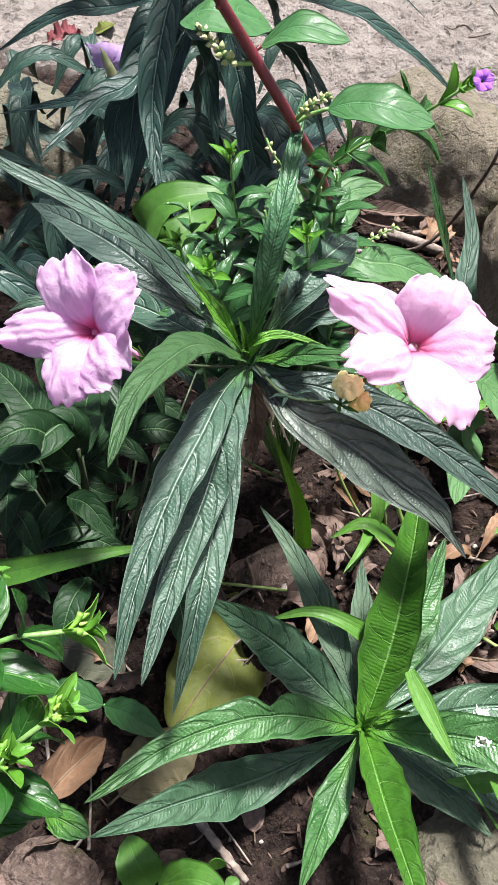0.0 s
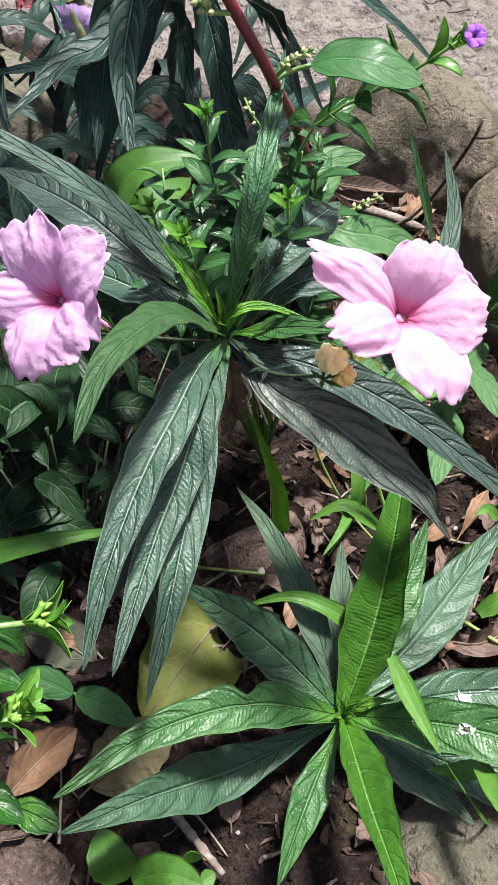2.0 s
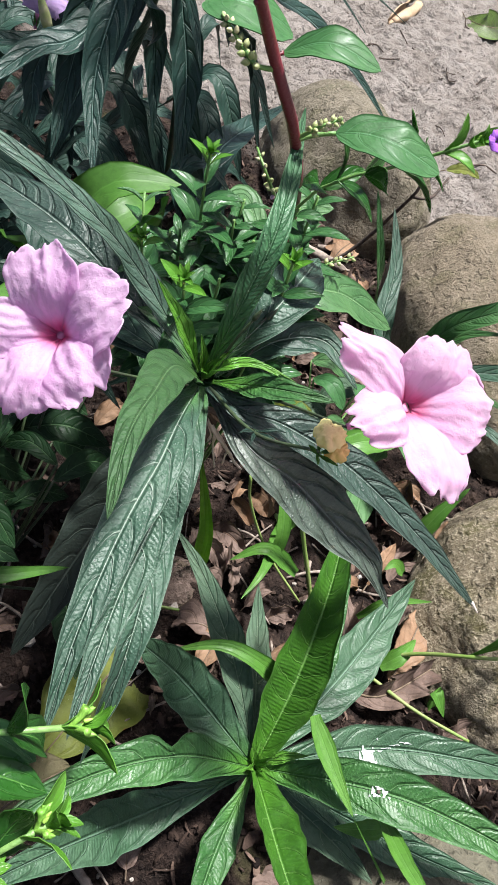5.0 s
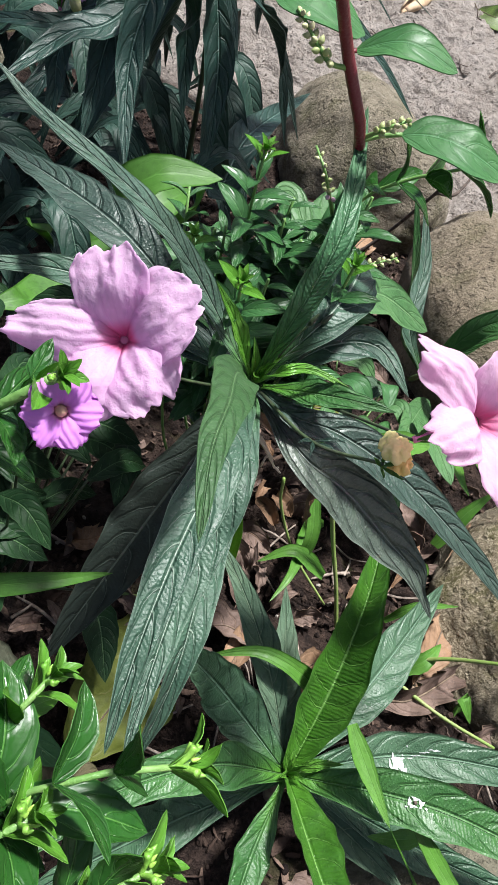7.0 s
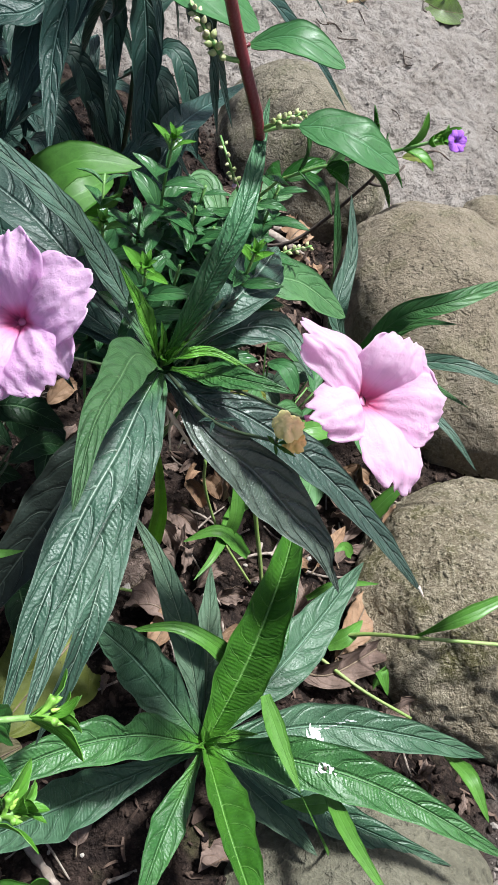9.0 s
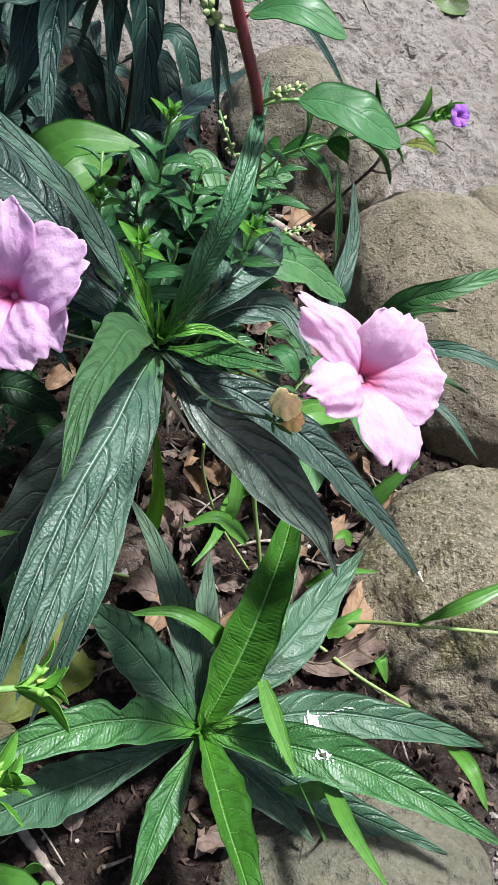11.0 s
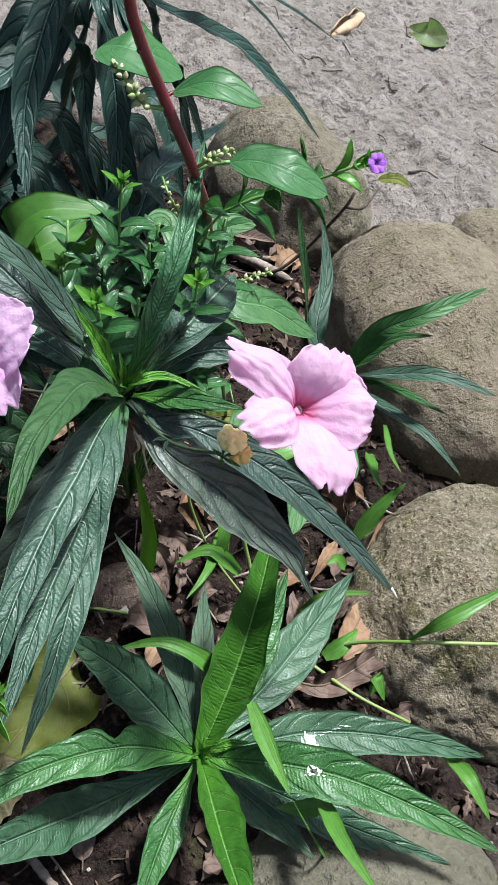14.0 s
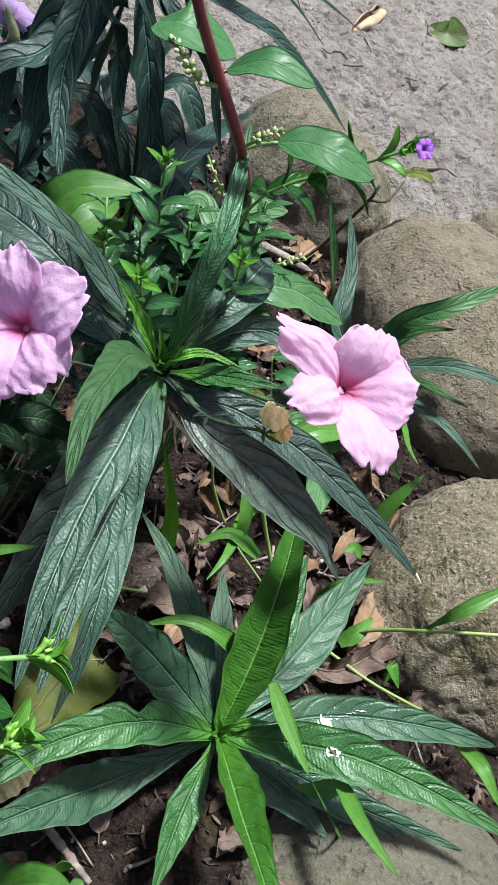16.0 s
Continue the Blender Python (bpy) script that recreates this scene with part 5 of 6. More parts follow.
# ---- bird droppings ----
def leaf_point(ob, u, v, lift, rows=56, cols=14):
    """A place on a leaf's upper face."""
    i, j = u * (rows - 1), (v + 1) / 2 * cols
    a, b = int(i), min(cols - 1, int(j))
    q = [ob.data.vertices[r * (cols + 1) + c].co for r, c in ((a, b), (a, b + 1), (a + 1, b), (a + 1, b + 1))]
    s, t = i - a, j - b
    n = (q[1] - q[0]).cross(q[2] - q[0]).normalized()
    n = n if n.z > 0 else -n
    return (q[0] * (1 - t) + q[1] * t) * (1 - s) + (q[2] * (1 - t) + q[3] * t) * s + n * lift


def dropping(leaf_ob, blots, label):
    """White splashes that follow a leaf's face. blots: place along and across the leaf, and their size."""
    bm = bmesh.new()
    g = random.Random(len(blots))
    for u, v, du, dv in blots:
        ring = []
        mid = bm.verts.new(leaf_point(leaf_ob, u, v, 0.0003))
        for k in range(22):
            a = k * 0.2856
            f = 0.85 + 0.3 * math.sin(3 * a + 40 * u) + 0.16 * math.sin(7 * a + 90 * v) + g.uniform(-0.08, 0.08)
            ring.append(bm.verts.new(leaf_point(leaf_ob, u + du * f * math.cos(a), v + dv * f * math.sin(a), 0.0003)))
        for k in range(22):
            bm.faces.new((mid, ring[k], ring[(k + 1) % 22]))
    ob = part("bird_dropping", bm, white_splash, smooth=False)
    add_thickness(ob, 0.00015)
    return tagged(ob, label, "dropping")


white_splash = stem_material("white_splash", (0.34, 0.37, 0.35), (0.80, 0.81, 0.80), 0.6, 500)
rng = random.Random(31)
blots = [(0.338, 0.50, 0.008, 0.34), (0.352, 0.30, 0.010, 0.40), (0.372, 0.42, 0.009, 0.36), (0.366, 0.12, 0.020, 0.09), (0.382, 0.62, 0.008, 0.20), (0.345, 0.78, 0.018, 0.08)]
blots += [(0.36 + rng.gauss(0, 0.022), 0.25 + rng.gauss(0, 0.26), rng.uniform(0.002, 0.005), rng.uniform(0.02, 0.05)) for k in range(12)]
blots += [(0.405 + 0.013 * k, 0.10 - 0.075 * k - 0.04 * (k % 2), 0.009, 0.020) for k in range(6)] + [(0.486, -0.30, 0.012, 0.04)]
dropping(splashed, blots, "white bird dropping splashed on a leaf")
blots = [(0.366, 0.16, 0.012, 0.07), (0.356, 0.02, 0.005, 0.15), (0.389, 0.0, 0.008, 0.16), (0.372, -0.13, 0.012, 0.07), (0.404, 0.12, 0.004, 0.04), (0.350, 0.24, 0.004, 0.04)]
small_dropping = dropping(splashed_too, blots, "small white bird dropping on a green leaf")
part("dark_middle", drop_mesh(leaf_point(splashed_too, 0.372, 0.02, 0.0002), Vector((0.3, -0.1, 1)), 0.0012, 0.0011), dark_bark, small_dropping, "dark middle of the dropping")
SPLASH = (0.222, 0.124)
bm = bmesh.new()
for k in range(13):
    a, r = 2.4 * k, 0.0022 + 0.0012 * math.sqrt(k) * (k > 0)
    x, y = SPLASH[0] + r * math.cos(a) * (k > 0), SPLASH[1] + r * math.sin(a) * (k > 0)
    z = ground_height(x, y) + 0.0022
    size = 0.0030 if k == 0 else rng.uniform(0.0006, 0.0017)
    mid = bm.verts.new((x, y, z + 0.0006))
    ring = [bm.verts.new((x + size * rng.uniform(0.6, 1.4) * math.cos(0.5236 * q), y + size * rng.uniform(0.6, 1.4) * math.sin(0.5236 * q), z - 0.0008)) for q in range(12)]
    for q in range(12):
        bm.faces.new((mid, ring[q], ring[(q + 1) % 12]))
tagged(part("bird_dropping", bm, white_splash, smooth=False), "white bird dropping splashed on the soil beside a stone", "dropping")


# ---- runners and thin stalks ----
def runner(points, r, label):
    ob = part("grass_runner", tube_mesh(points, r, r * 0.85, 8, 24, 0.15), runner_mat)
    return tagged(ob, label, "grass", "grass runners")


runner([(0.164, 0.282, 0.020), (0.181, 0.275, 0.040), (0.209, 0.258, 0.070), (0.267, 0.252, 0.080)], 0.0014, "thin green grass runner over a boulder")
runner([(-0.026, 0.305, 0.030), (0.003, 0.298, 0.035), (0.041, 0.296, 0.030)], 0.0011, "thin green grass runner above the soil")
runner([(0.051, 0.336, 0.120), (0.059, 0.340, 0.090), (0.080, 0.334, 0.050), (0.109, 0.318, 0.020)], 0.0010, "thin curved green grass stalk")
runner([(0.0805, 0.3300, 0.118), (0.0944, 0.3253, 0.080), (0.108, 0.315, 0.045), (0.1215, 0.3021, 0.004)], 0.0016, "upright pale green grass stalk")
runner([(0.149, 0.269, 0.020), (0.175, 0.244, 0.025), (0.210, 0.228, 0.020)], 0.0013, "green grass runner lying on litter")
runner([(0.069, 0.393, 0.160), (0.087, 0.427, 0.100), (0.110, 0.472, 0.020)], 0.0013, "pale upright grass stalk behind leaves")
runner([(0.078, 0.342, 0.080), (0.092, 0.347, 0.050), (0.095, 0.344, 0.020)], 0.0012, "short pale grass stalk")
grass([([(0.111, 0.382, 0.030), (0.092, 0.349, 0.060), (0.083, 0.328, 0.055)], 0.009), ([(0.190, 0.249, 0.020), (0.184, 0.249, 0.040), (0.191, 0.238, 0.030)], 0.012), ([(0.185, 0.343, 0.030), (0.175, 0.343, 0.040), (0.166, 0.337, 0.040)], 0.009)], "scattered short green grass blades", (0.120, 0.404, 0.000))

blade(tall, [(0.006, 0.300, 0.205), (0.049, 0.305, 0.160), (0.055, 0.305, 0.140), (0.060, 0.307, 0.120)], 0.010, tan_leaf_mat, "withered_leaf", "withered orange-tan leaf", shape="oval", cup=0.9, wave=0.3, twist=60)

# ---- large smooth leaves behind the rosette ----
lush = thing("broadleaf_weed", (-0.038, 0.686, 0.000), "bright green weed with large smooth leaves", "plant")
stem(lush, [(-0.038, 0.693, -0.005), (-0.043, 0.547, 0.120)], 0.003, 0.002, green_stem)
L = (-0.043, 0.547, 0.120)
def lush_blade(points, width):
    blade(lush, from_hub(L, points), width, lush_leaf, shape="oval", cup=0.2, wave=0.04, waves=2, rows=24)


lush_blade([(-0.065, 0.441, 0.200), (-0.049, 0.430, 0.235), (-0.012, 0.437, 0.238)], 0.034)
lush_blade([(-0.059, 0.461, 0.180), (-0.039, 0.461, 0.200), (-0.022, 0.486, 0.200)], 0.032)
lush_blade([(-0.026, 0.514, 0.150), (-0.019, 0.482, 0.190), (-0.015, 0.472, 0.210)], 0.020)
lush_blade([(0.008, 0.397, 0.170), (0.008, 0.374, 0.200), (0.011, 0.394, 0.205)], 0.020)
lush_blade([(-0.101, 0.461, 0.120), (-0.110, 0.440, 0.130), (-0.128, 0.429, 0.130)], 0.03)
lush_blade([(-0.103, 0.552, 0.100), (-0.113, 0.518, 0.130), (-0.118, 0.511, 0.140)], 0.02)
right_weed = thing("broadleaf_weed", (0.186, 0.453, -0.000), "low weed with pale oval leaves under a flower", "plant")
for points, width in (([(0.186, 0.453, -0.000), (0.165, 0.419, 0.050), (0.159, 0.411, 0.090)], 0.026), ([(0.139, 0.418, 0.080), (0.117, 0.402, 0.100), (0.102, 0.397, 0.100)], 0.026), ([(0.156, 0.424, 0.080), (0.135, 0.386, 0.110), (0.106, 0.369, 0.120)], 0.016), ([(0.169, 0.437, 0.090), (0.171, 0.402, 0.100), (0.175, 0.368, 0.100)], 0.018), ([(0.169, 0.460, 0.030), (0.156, 0.403, 0.050), (0.141, 0.355, 0.050)], 0.026), ([(0.205, 0.492, 0.060), (0.176, 0.450, 0.080), (0.142, 0.393, 0.100)], 0.02)):
    blade(right_weed, points, width, pale_leaf, shape="oval", cup=0.15, wave=0.03, waves=2, rows=20)

thicket = thing("broadleaf_weed", (0.125, 0.440, 0.0), "low weed with dull green leaves in half shade", "plant")
stem(thicket, [(0.125, 0.440, -0.004), (0.123, 0.436, 0.045)], 0.0016, 0.0011, green_stem)
rng = random.Random(91)
for k in range(15):
    x, y, z = rng.uniform(0.085, 0.165), rng.uniform(0.390, 0.490), rng.uniform(0.050, 0.105)
    a, size = rng.uniform(0, 6.28), rng.uniform(0.022, 0.036)
    foot, d = Vector((x, y, z)), Vector((math.cos(a), math.sin(a), 0)) * size
    stem(thicket, [(0.124, 0.438, 0.02), tuple(foot)], 0.0009, 0.0007, green_stem, rows=6, sides=6)
    blade(thicket, [tuple(foot), tuple(foot + d * 0.5 + Vector((0, 0, 0.006))), tuple(foot + d + Vector((0, 0, -0.006)))], size * rng.uniform(0.38, 0.52), (pale_leaf, oval_leaf, dusty_leaf)[k % 3], shape="oval", cup=0.2, wave=0.05, waves=2, rows=18, cols=8)

# ---- flower and bud of the plant at the back ----
far_flower = thing("violet_flower", (-0.101, 0.622, 0.250), "pale violet flower half hidden behind leaves", "flower")
funnel_flower(far_flower, (-0.119, 0.730, 0.215), (0.3, -0.1, 0.9), tuple((20 + 72 * k, 0.024, 0.012, 0.1, 0.0) for k in range(5)), pale_violet_petal, 7, (-0.124, 0.726, 0.190), 0.013)
part("bud", drop_mesh(Vector((-0.107, 0.660, 0.215)), Vector((-0.010, 0, 0.03)), 0.030, 0.0042), bud_mat, far_flower, "pale yellow-green bud")


# ---- fallen leaves ----
def fallen(points, width, material, label, shape="oval", name="fallen_leaf", **more):
    base = points[0]
    ob = thing(name, base, label, "leaf", "fallen leaves")
    blade(ob, points, width, material, "leaf_blade", shape=shape, **more)
    a, b, c = (Vector(q) for q in points)
    back_end = a - (b - a).normalized() * (c - a).length * 0.16
    back_end.z = max(a.z - 0.003, ground_height(back_end.x, back_end.y) + 0.001)
    r = min(0.0011, 0.016 * (c - a).length)
    stem(ob, [tuple(back_end), tuple(a)], r, r * 0.8, brown_stem, "leaf_stalk", rows=5, sides=5)
    if width > 0.016:
        low = Vector((0, 0, 0.0006))
        stem(ob, [tuple(a + low), tuple(b + low), tuple(c + low * 0.5)], r * 0.8, r * 0.3, brown_stem, "midrib", rows=14, sides=6)
    return ob


fallen([(0.018, 0.306, 0.012), (-0.014, 0.257, 0.020), (-0.046, 0.211, 0.012)], 0.060, fallen_leaf, "large fallen yellow-green leaf on the soil", cup=0.06)
fallen([(0.002, 0.323, 0.014), (0.011, 0.299, 0.016), (0.014, 0.283, 0.014)], 0.022, fallen_leaf, "fallen scrap of yellow-green leaf", cup=0.1)
fallen([(-0.073, 0.176, 0.008), (-0.0506, 0.1931, 0.013), (-0.0302, 0.2065, 0.010)], 0.036, olive_leaf_mat, "fallen olive-brown leaf on soil", cup=0.12, wave=0.12)
fallen([(0.072, 0.437, 0.075), (0.092, 0.434, 0.086), (0.112, 0.436, 0.082)], 0.020, fallen_leaf, "yellowed leaf caught among the weeds", cup=0.3, wave=0.2)
fallen([(-0.0790, 0.2490, 0.008), (-0.1010, 0.2620, 0.014), (-0.1250, 0.2690, 0.010)], 0.030, mottled_leaf, "flat mottled grey-green dead leaf on soil", cup=0.08, wave=0.1)
fallen([(-0.117, 0.170, 0.010), (-0.102, 0.184, 0.018), (-0.084, 0.207, 0.012)], 0.024, tan_leaf_mat, "curled orange-brown dead leaf", cup=1.5, shape="lance")
fallen([(0.168, 0.269, 0.012), (0.182, 0.290, 0.022), (0.205, 0.326, 0.015)], 0.022, tan_leaf_mat, "orange-tan dead leaf on litter", cup=0.3)
fallen([(0.139, 0.261, 0.010), (0.159, 0.255, 0.020), (0.210, 0.286, 0.012)], 0.018, dead_leaf_mat, "crumpled brown dead leaf", cup=0.9, wave=0.6, waves=4)
rolled = thing("fallen_leaf", (0.46, 1.66, 0.0), "curled tan leaf lying on the path", "leaf", "fallen leaves")
bm = bmesh.new()
a, b = Vector((0.422, 1.598, 0.004)), Vector((0.516, 1.737, 0.004))
along = (b - a).normalized()
side, up = along.cross(Vector((0, 0, 1))).normalized(), Vector((0, 0, 1))
rows = []
for i in range(25):
    u = i / 24
    r = 0.021 * math.sin(math.pi * (0.10 + 0.80 * u)) ** 0.7 * (1 + 0.12 * math.sin(9 * u))
    mid = a.lerp(b, u) + up * 0.9 * r + side * 0.006 * math.sin(5 * u)
    rows.append([bm.verts.new(mid + (side * math.cos(0.27 * j + 2.2) + up * 0.8 * math.sin(0.27 * j + 2.2)) * r * (1 - 0.022 * j + 0.05 * noise.noise(Vector((u * 6, j * 0.4, 1))))) for j in range(23)])
for i in range(24):
    for j in range(22):
        bm.faces.new((rows[i][j], rows[i + 1][j], rows[i + 1][j + 1], rows[i][j + 1]))
add_thickness(part("leaf_blade", bm, pale_tan_leaf, rolled), 0.0012)
stem(rolled, [tuple(a + up * 0.004), tuple(a - along * 0.02 + up * 0.004)], 0.0022, 0.0016, brown_stem, "leaf_stalk", rows=5, sides=6)
fallen([(0.613, 1.744, 0.010), (0.640, 1.697, 0.018), (0.704, 1.743, 0.012)], 0.062, path_leaf, "half-withered olive leaf lying on the path", cup=0.35, wave=0.06, waves=1, roll=-15)
fallen([(0.193, 0.756, 0.010), (0.202, 0.766, 0.020), (0.223, 0.800, 0.012)], 0.02, tan_leaf_mat, "pale scrap of dead leaf", cup=0.3)
fallen([(-0.330, 1.385, 0.008), (-0.302, 1.395, 0.016), (-0.282, 1.425, 0.010)], 0.03, red_scrap_mat, "crumpled dull red leaf on the path", cup=0.8, wave=0.4, waves=4)
fallen([(-0.261, 1.426, 0.008), (-0.241, 1.428, 0.016), (-0.233, 1.470, 0.010)], 0.024, fallen_leaf, "small yellowed leaf on the path", cup=0.5)
fallen([(0.257, 0.724, 0.150), (0.274, 0.720, 0.155), (0.288, 0.716, 0.152)], 0.012, fallen_leaf, "pale yellow-green leaf caught on a twig", cup=0.4)
fallen([(0.031, 0.561, 0.100), (0.037, 0.556, 0.105), (0.046, 0.571, 0.100)], 0.010, tan_leaf_mat, "orange scrap of leaf among shrub stems", cup=0.4)
fallen([(-0.062, 0.354, 0.012), (-0.051, 0.349, 0.018), (-0.038, 0.360, 0.012)], 0.014, tan_leaf_mat, "crumbled orange-brown leaf on the soil", cup=0.8, wave=0.5, waves=5)
rng = random.Random(8)
for k in range(150):
    x, y = (rng.uniform(-0.16, 0.27), rng.uniform(0.10, 0.60)) if k < 110 else (rng.uniform(0.10, 0.26), rng.uniform(0.60, 0.86))
    z = ground_height(x, y)
    a, s = rng.uniform(0, 6.28), rng.uniform(0.012, 0.032)
    d = Vector((math.cos(a), math.sin(a), 0)) * s
    p = Vector((x, y, z))
    mat = dead_leaf_mat if rng.random() < 0.82 else tan_leaf_mat
    fallen([tuple(p + Vector((0, 0, 0.003))), tuple(p + d * 0.5 + Vector((0, 0, rng.uniform(0.006, 0.014)))), tuple(p + d + Vector((0, 0, rng.uniform(0.002, 0.008))))], s * rng.uniform(0.28, 0.6), mat,
           "dry brown dead leaf" if mat is dead_leaf_mat else "dry tan dead leaf", cup=rng.uniform(0.1, 1.2), wave=0.3, waves=3, rows=16, cols=8, seed=k, name="dead_leaf", twist=rng.uniform(-110, 110))


rng = random.Random(19)
for k in range(31):
    x, y = (rng.uniform(0.0, 0.21), rng.uniform(0.25, 0.46)) if k < 28 else (rng.uniform(-0.15, 0.0), rng.uniform(0.12, 0.38))
    p = Vector((x, y, ground_height(x, y)))
    a, s = rng.uniform(0, 6.28), rng.uniform(0.016, 0.034)
    d = Vector((math.cos(a), math.sin(a), 0)) * s
    mat = (dead_leaf_mat, dead_leaf_mat, tan_leaf_mat)[k % 3]
    fallen([tuple(p + Vector((0, 0, 0.006))), tuple(p + d * 0.5 + Vector((0, 0, rng.uniform(0.012, 0.024)))), tuple(p + d + Vector((0, 0, rng.uniform(0.004, 0.014))))], s * rng.uniform(0.35, 0.62), mat,
           "large crumpled brown dead leaf" if mat is dead_leaf_mat else "large crumpled tan dead leaf", cup=rng.uniform(0.4, 1.3), wave=0.38, waves=rng.uniform(1.5, 3.5), rows=24, cols=10, seed=300 + k, name="dead_leaf", twist=rng.uniform(-90, 90))


fallen([(0.160, 0.336, 0.022), (0.172, 0.351, 0.032), (0.185, 0.369, 0.030)], 0.010, tan_leaf_mat, "narrow tan strip of dead leaf", cup=0.6, shape="lance", twist=30)
fallen([(0.210, 0.366, 0.026), (0.222, 0.381, 0.034), (0.233, 0.396, 0.030)], 0.009, tan_leaf_mat, "narrow tan strip of dead leaf beside a boulder", cup=0.6, shape="lance", twist=-20)


# ---- twigs ----
def twig(points, r, label="dry bare twig on the soil", mat=twig_mat):
    mesh = tube_mesh(points, r, r * 0.6, 8, 16, 0.4, int(points[0][0] * 1e4) % 97)
    return tagged(part("twig", mesh, mat), label, "twig", "twigs")


twig([(-0.028, 0.162, 0.010), (-0.013, 0.144, 0.012), (-0.001, 0.131, 0.010)], 0.003)
twig([(-0.096, 0.146, 0.006), (-0.090, 0.151, 0.012)], 0.0012, "short broken twig with a white end")
twig([(0.165, 0.742, 0.008), (0.1873, 0.729, 0.030), (0.2096, 0.727, 0.062), (0.2195, 0.7045, 0.110), (0.2216, 0.687, 0.138), (0.2235, 0.685, 0.152)], 0.0024, "dark dry forked twig leaning between boulders", dark_bark)
twig([(0.2205, 0.690, 0.134), (0.230, 0.685, 0.136), (0.2387, 0.686, 0.140), (0.2535, 0.7037, 0.152)], 0.0016, "side fork of a dark twig with a pale leaf", dark_bark)
twig([(0.170, 0.735, 0.006), (0.150, 0.700, 0.020), (0.128, 0.680, 0.012)], 0.0020, "dark bent twig at the foot of boulders", dark_bark)
twig([(0.120, 0.760, 0.010), (0.160, 0.735, 0.016), (0.200, 0.742, 0.024)], 0.0018, "dark dry stick among dead leaves", dark_bark)
twig([(0.149, 0.781, 0.010), (0.179, 0.760, 0.012), (0.211, 0.738, 0.010)], 0.0065, "thick pale dry stick")
fallen([(0.112, 0.821, 0.020), (0.152, 0.794, 0.028), (0.196, 0.800, 0.020)], 0.020, dead_leaf_mat, "long curled red-brown dead leaf", cup=0.9, shape="lance")
fallen([(0.118, 0.812, 0.015), (0.139, 0.784, 0.020), (0.177, 0.786, 0.014)], 0.014, dead_leaf_mat, "dry brown dead leaf between boulders", cup=0.9, shape="lance")
fallen([(0.190, 0.783, 0.012), (0.196, 0.776, 0.020), (0.212, 0.793, 0.014)], 0.022, tan_leaf_mat, "pale scrap of dead leaf", cup=0.3)
twig([(0.208, 0.271, 0.010), (0.224, 0.250, 0.010), (0.240, 0.233, 0.008)], 0.0016)
twig([(0.179, 0.777, 0.012), (0.217, 0.769, 0.016)], 0.003, "thick pale dry stick")
rng = random.Random(12)
for k in range(110):
    x, y = rng.uniform(-0.15, 0.26), rng.uniform(0.12, 0.5)
    a, s = rng.uniform(0, 6.28), rng.uniform(0.012, 0.045)
    q = [(x + math.cos(a) * s * f, y + math.sin(a) * s * f) for f in (0, 0.5, 1)]
    twig([(i, j, ground_height(i, j) + 0.0025 + 0.004 * rng.random()) for i, j in q], rng.uniform(0.0005, 0.0013))


for k in range(26):
    x, y = rng.uniform(0.25, 0.85), rng.uniform(0.95, 1.7)
    a, s = rng.uniform(0, 6.28), rng.uniform(0.015, 0.05)
    q = [(x + math.cos(a) * s * f, y + math.sin(a) * s * f) for f in (0, 0.5, 1)]
    twig([(i, j, ground_height(i, j) + 0.003) for i, j in q], rng.uniform(0.0008, 0.0018), "small dark twig lying on the path", dark_bark)


# ---- crumbs, grit and shreds ----
def scatter(name, count, xr, yr, sizes, material, label, seed, keep, flat=0.75):
    """Many small uneven lumps, sunk a little into the ground, in one mesh."""
    g = random.Random(seed)
    ico = bmesh.new()
    bmesh.ops.create_icosphere(ico, subdivisions=1, radius=1)
    base = [q.co.copy() for q in ico.verts]
    tris = [[q.index for q in f.verts] for f in ico.faces]
    ico.free()
    verts, faces = [], []
    while count > 0:
        x, y = g.uniform(*xr), g.uniform(*yr)
        count -= 1
        if not keep(x, y):
            continue
        s = sizes[0] + (sizes[1] - sizes[0]) * g.random() ** 3
        r = Euler((g.uniform(0, 6), g.uniform(0, 6), g.uniform(0, 6))).to_matrix()
        c = Vector((x, y, ground_height(x, y) + s * 0.25))
        k = len(verts)
        st = Vector((g.uniform(0.6, 1.3), g.uniform(0.6, 1.3), flat))
        for q in base:
            w = r @ Vector((q.x * st.x, q.y * st.y, q.z * st.z)) * (s * g.uniform(0.8, 1.2))
            verts.append(tuple(c + w))
        faces.extend([[i + k for i in f] for f in tris])
    mesh = bpy.data.meshes.new(name)
    mesh.from_pydata(verts, [], faces)
    return tagged(part(name, mesh, material, smooth=False), label, "soil", kind="stuff")


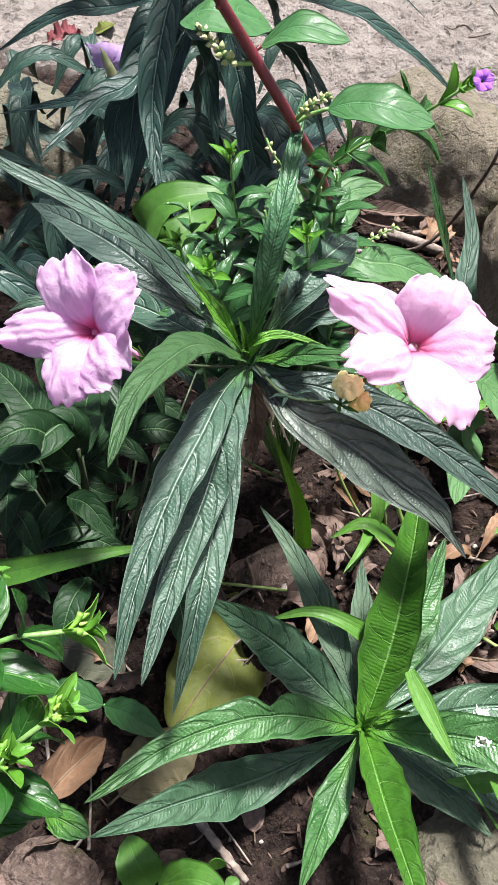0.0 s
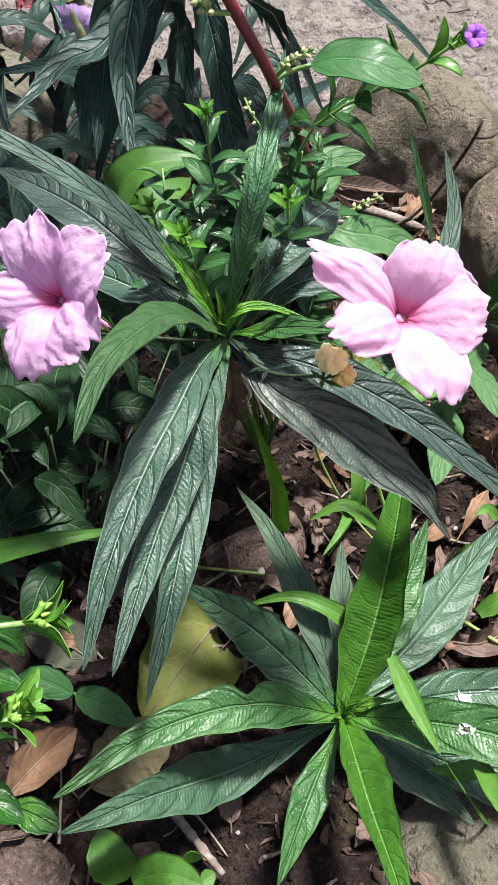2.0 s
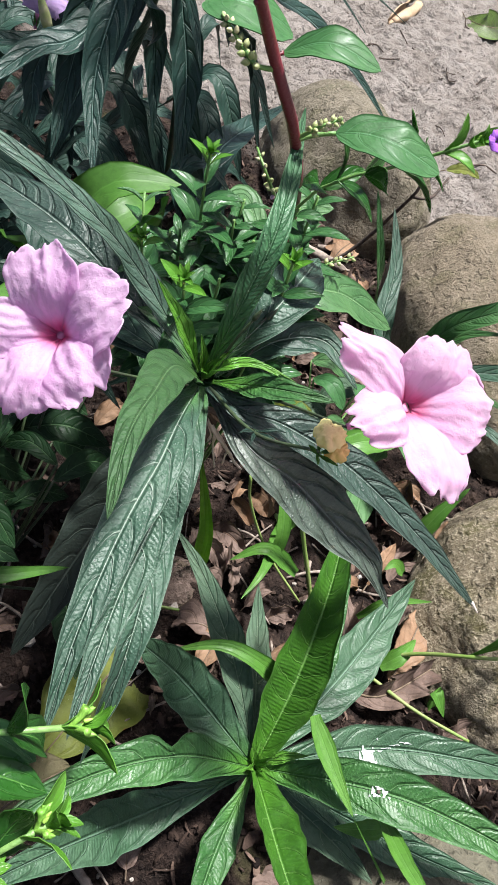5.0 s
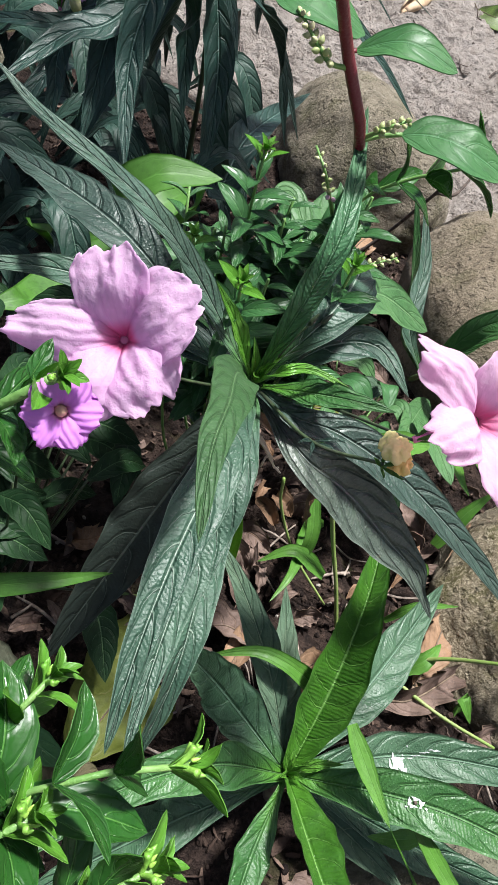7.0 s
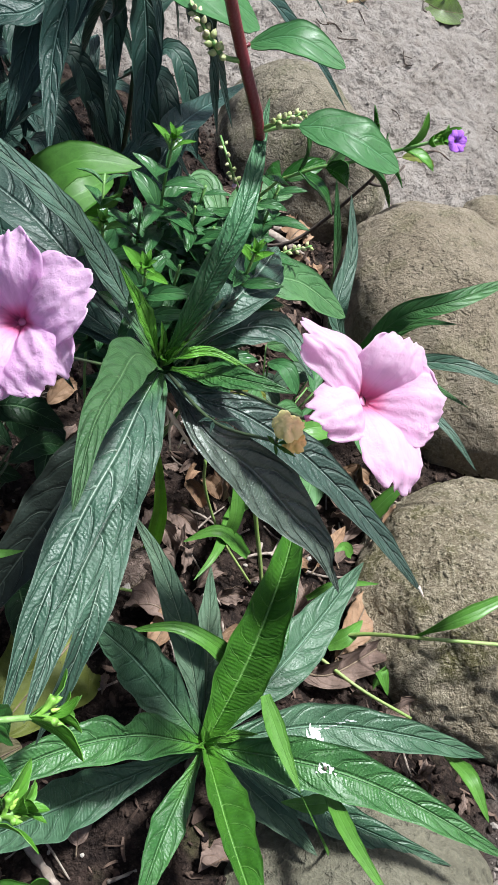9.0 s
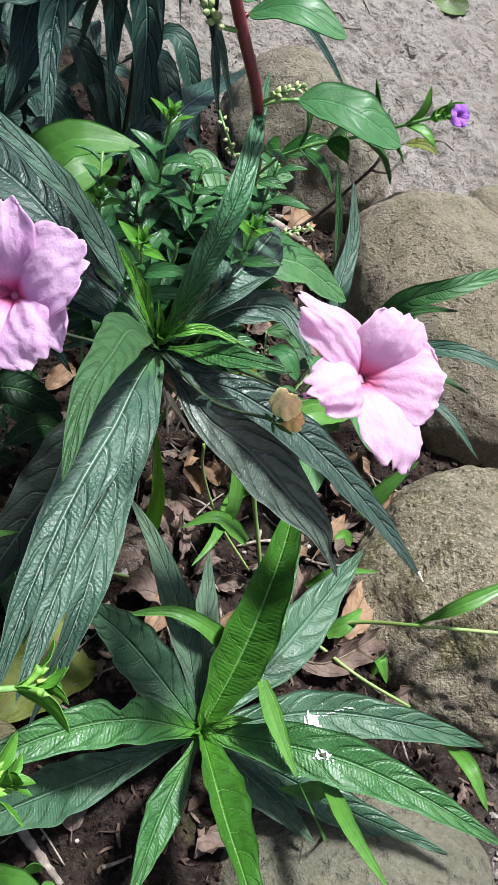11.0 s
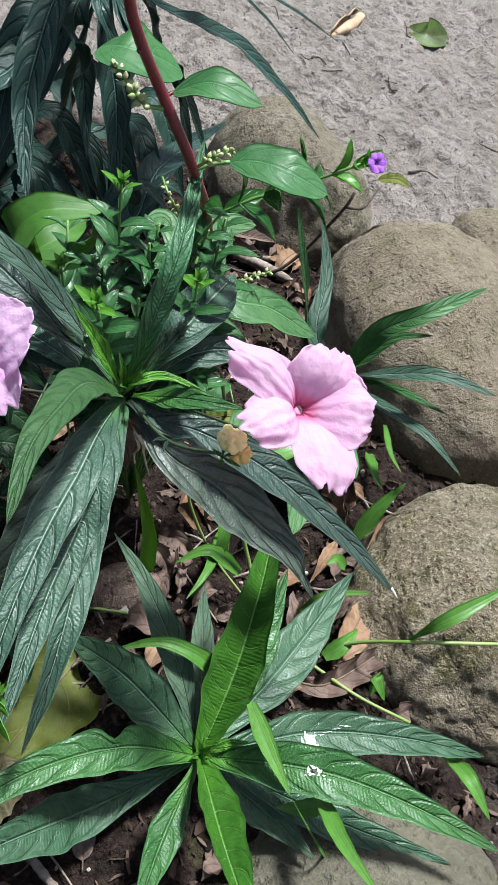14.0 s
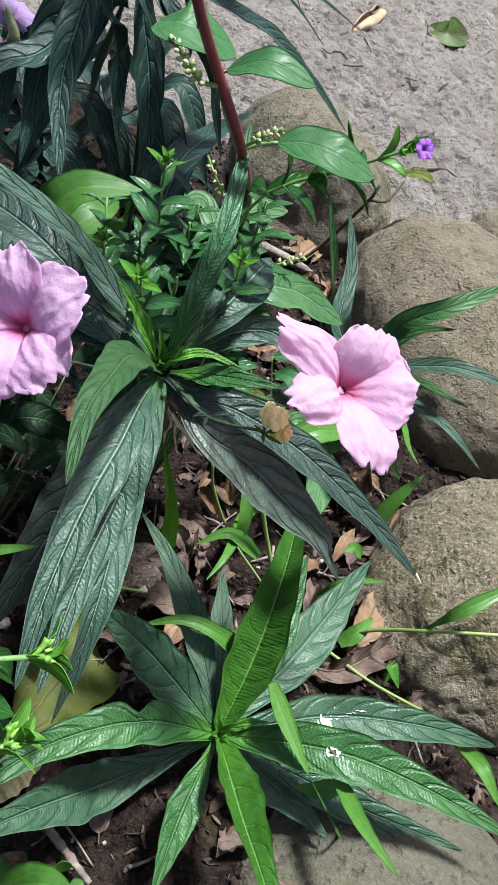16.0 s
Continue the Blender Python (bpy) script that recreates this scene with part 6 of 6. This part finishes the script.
in_bed = lambda x, y: max(0.93 * x + 0.36 * y - 0.56, 0.5 * x + 0.866 * y - 0.93, 0.9 * x - 0.9 * y - 0.085) < 0
scatter("soil_crumbs", 20000, (-0.25, 0.42), (0.05, 1.0), (0.0006, 0.0036), crumb_mat, "loose dark soil crumbs", 1, in_bed)
scatter("path_grit", 16000, (-0.6, 1.1), (0.5, 2.2), (0.0006, 0.0028), grit_mat, "grit and lumps on the dirt path", 2, lambda x, y: not in_bed(x, y), 0.5)
scatter("path_grit", 1500, (0.2, 0.42), (0.03, 0.22), (0.0006, 0.0036), grit_mat, "grit beside the low stone", 9, lambda x, y: not in_bed(x, y), 0.5)
scatter("pebbles", 70, (-0.15, 0.26), (0.1, 0.6), (0.0015, 0.005), pebble_mat, "pale pebbles on the soil", 3, in_bed)


def shreds(name, count, xr, yr, sizes, material, label, seed):
    """Scraps of dead leaves, bent and tilted, lying on the bed, in one mesh."""
    g = random.Random(seed)
    verts, faces = [], []
    for _ in range(count):
        x, y = g.uniform(*xr), g.uniform(*yr)
        if not in_bed(x, y):
            continue
        s = g.uniform(*sizes)
        r = Euler((g.uniform(-0.5, 0.5), g.uniform(-0.5, 0.5), g.uniform(0, 6.28))).to_matrix()
        w, bend = g.uniform(0.10, 0.5), g.uniform(-0.5, 0.5)
        c = Vector((x, y, ground_height(x, y) + 0.22 * s + 0.001))
        k = len(verts)
        for i in range(4):
            t = i / 3 * 2 - 1
            half = w * (1 - 0.6 * abs(t) ** 1.5) * g.uniform(0.7, 1.2)
            for q, lift in ((-half, 0.25), (0, 0), (half, 0.2)):
                verts.append(tuple(c + r @ Vector((t * s, q * s, (bend * t * t + lift * abs(bend) + g.uniform(-0.05, 0.05)) * s))))
        for i in range(3):
            for j in range(2):
                a = k + i * 3 + j
                faces.append([a, a + 1, a + 4, a + 3])
    mesh = bpy.data.meshes.new(name)
    mesh.from_pydata(verts, [], faces)
    ob = part(name, mesh, material, smooth=True)
    add_thickness(ob, 0.0004)
    return tagged(ob, label, "leaf litter", kind="stuff")


shreds("leaf_litter", 1900, (-0.2, 0.34), (0.06, 1.0), (0.0015, 0.0065), shred_mat, "brown scraps of dead leaves on the soil", 6)
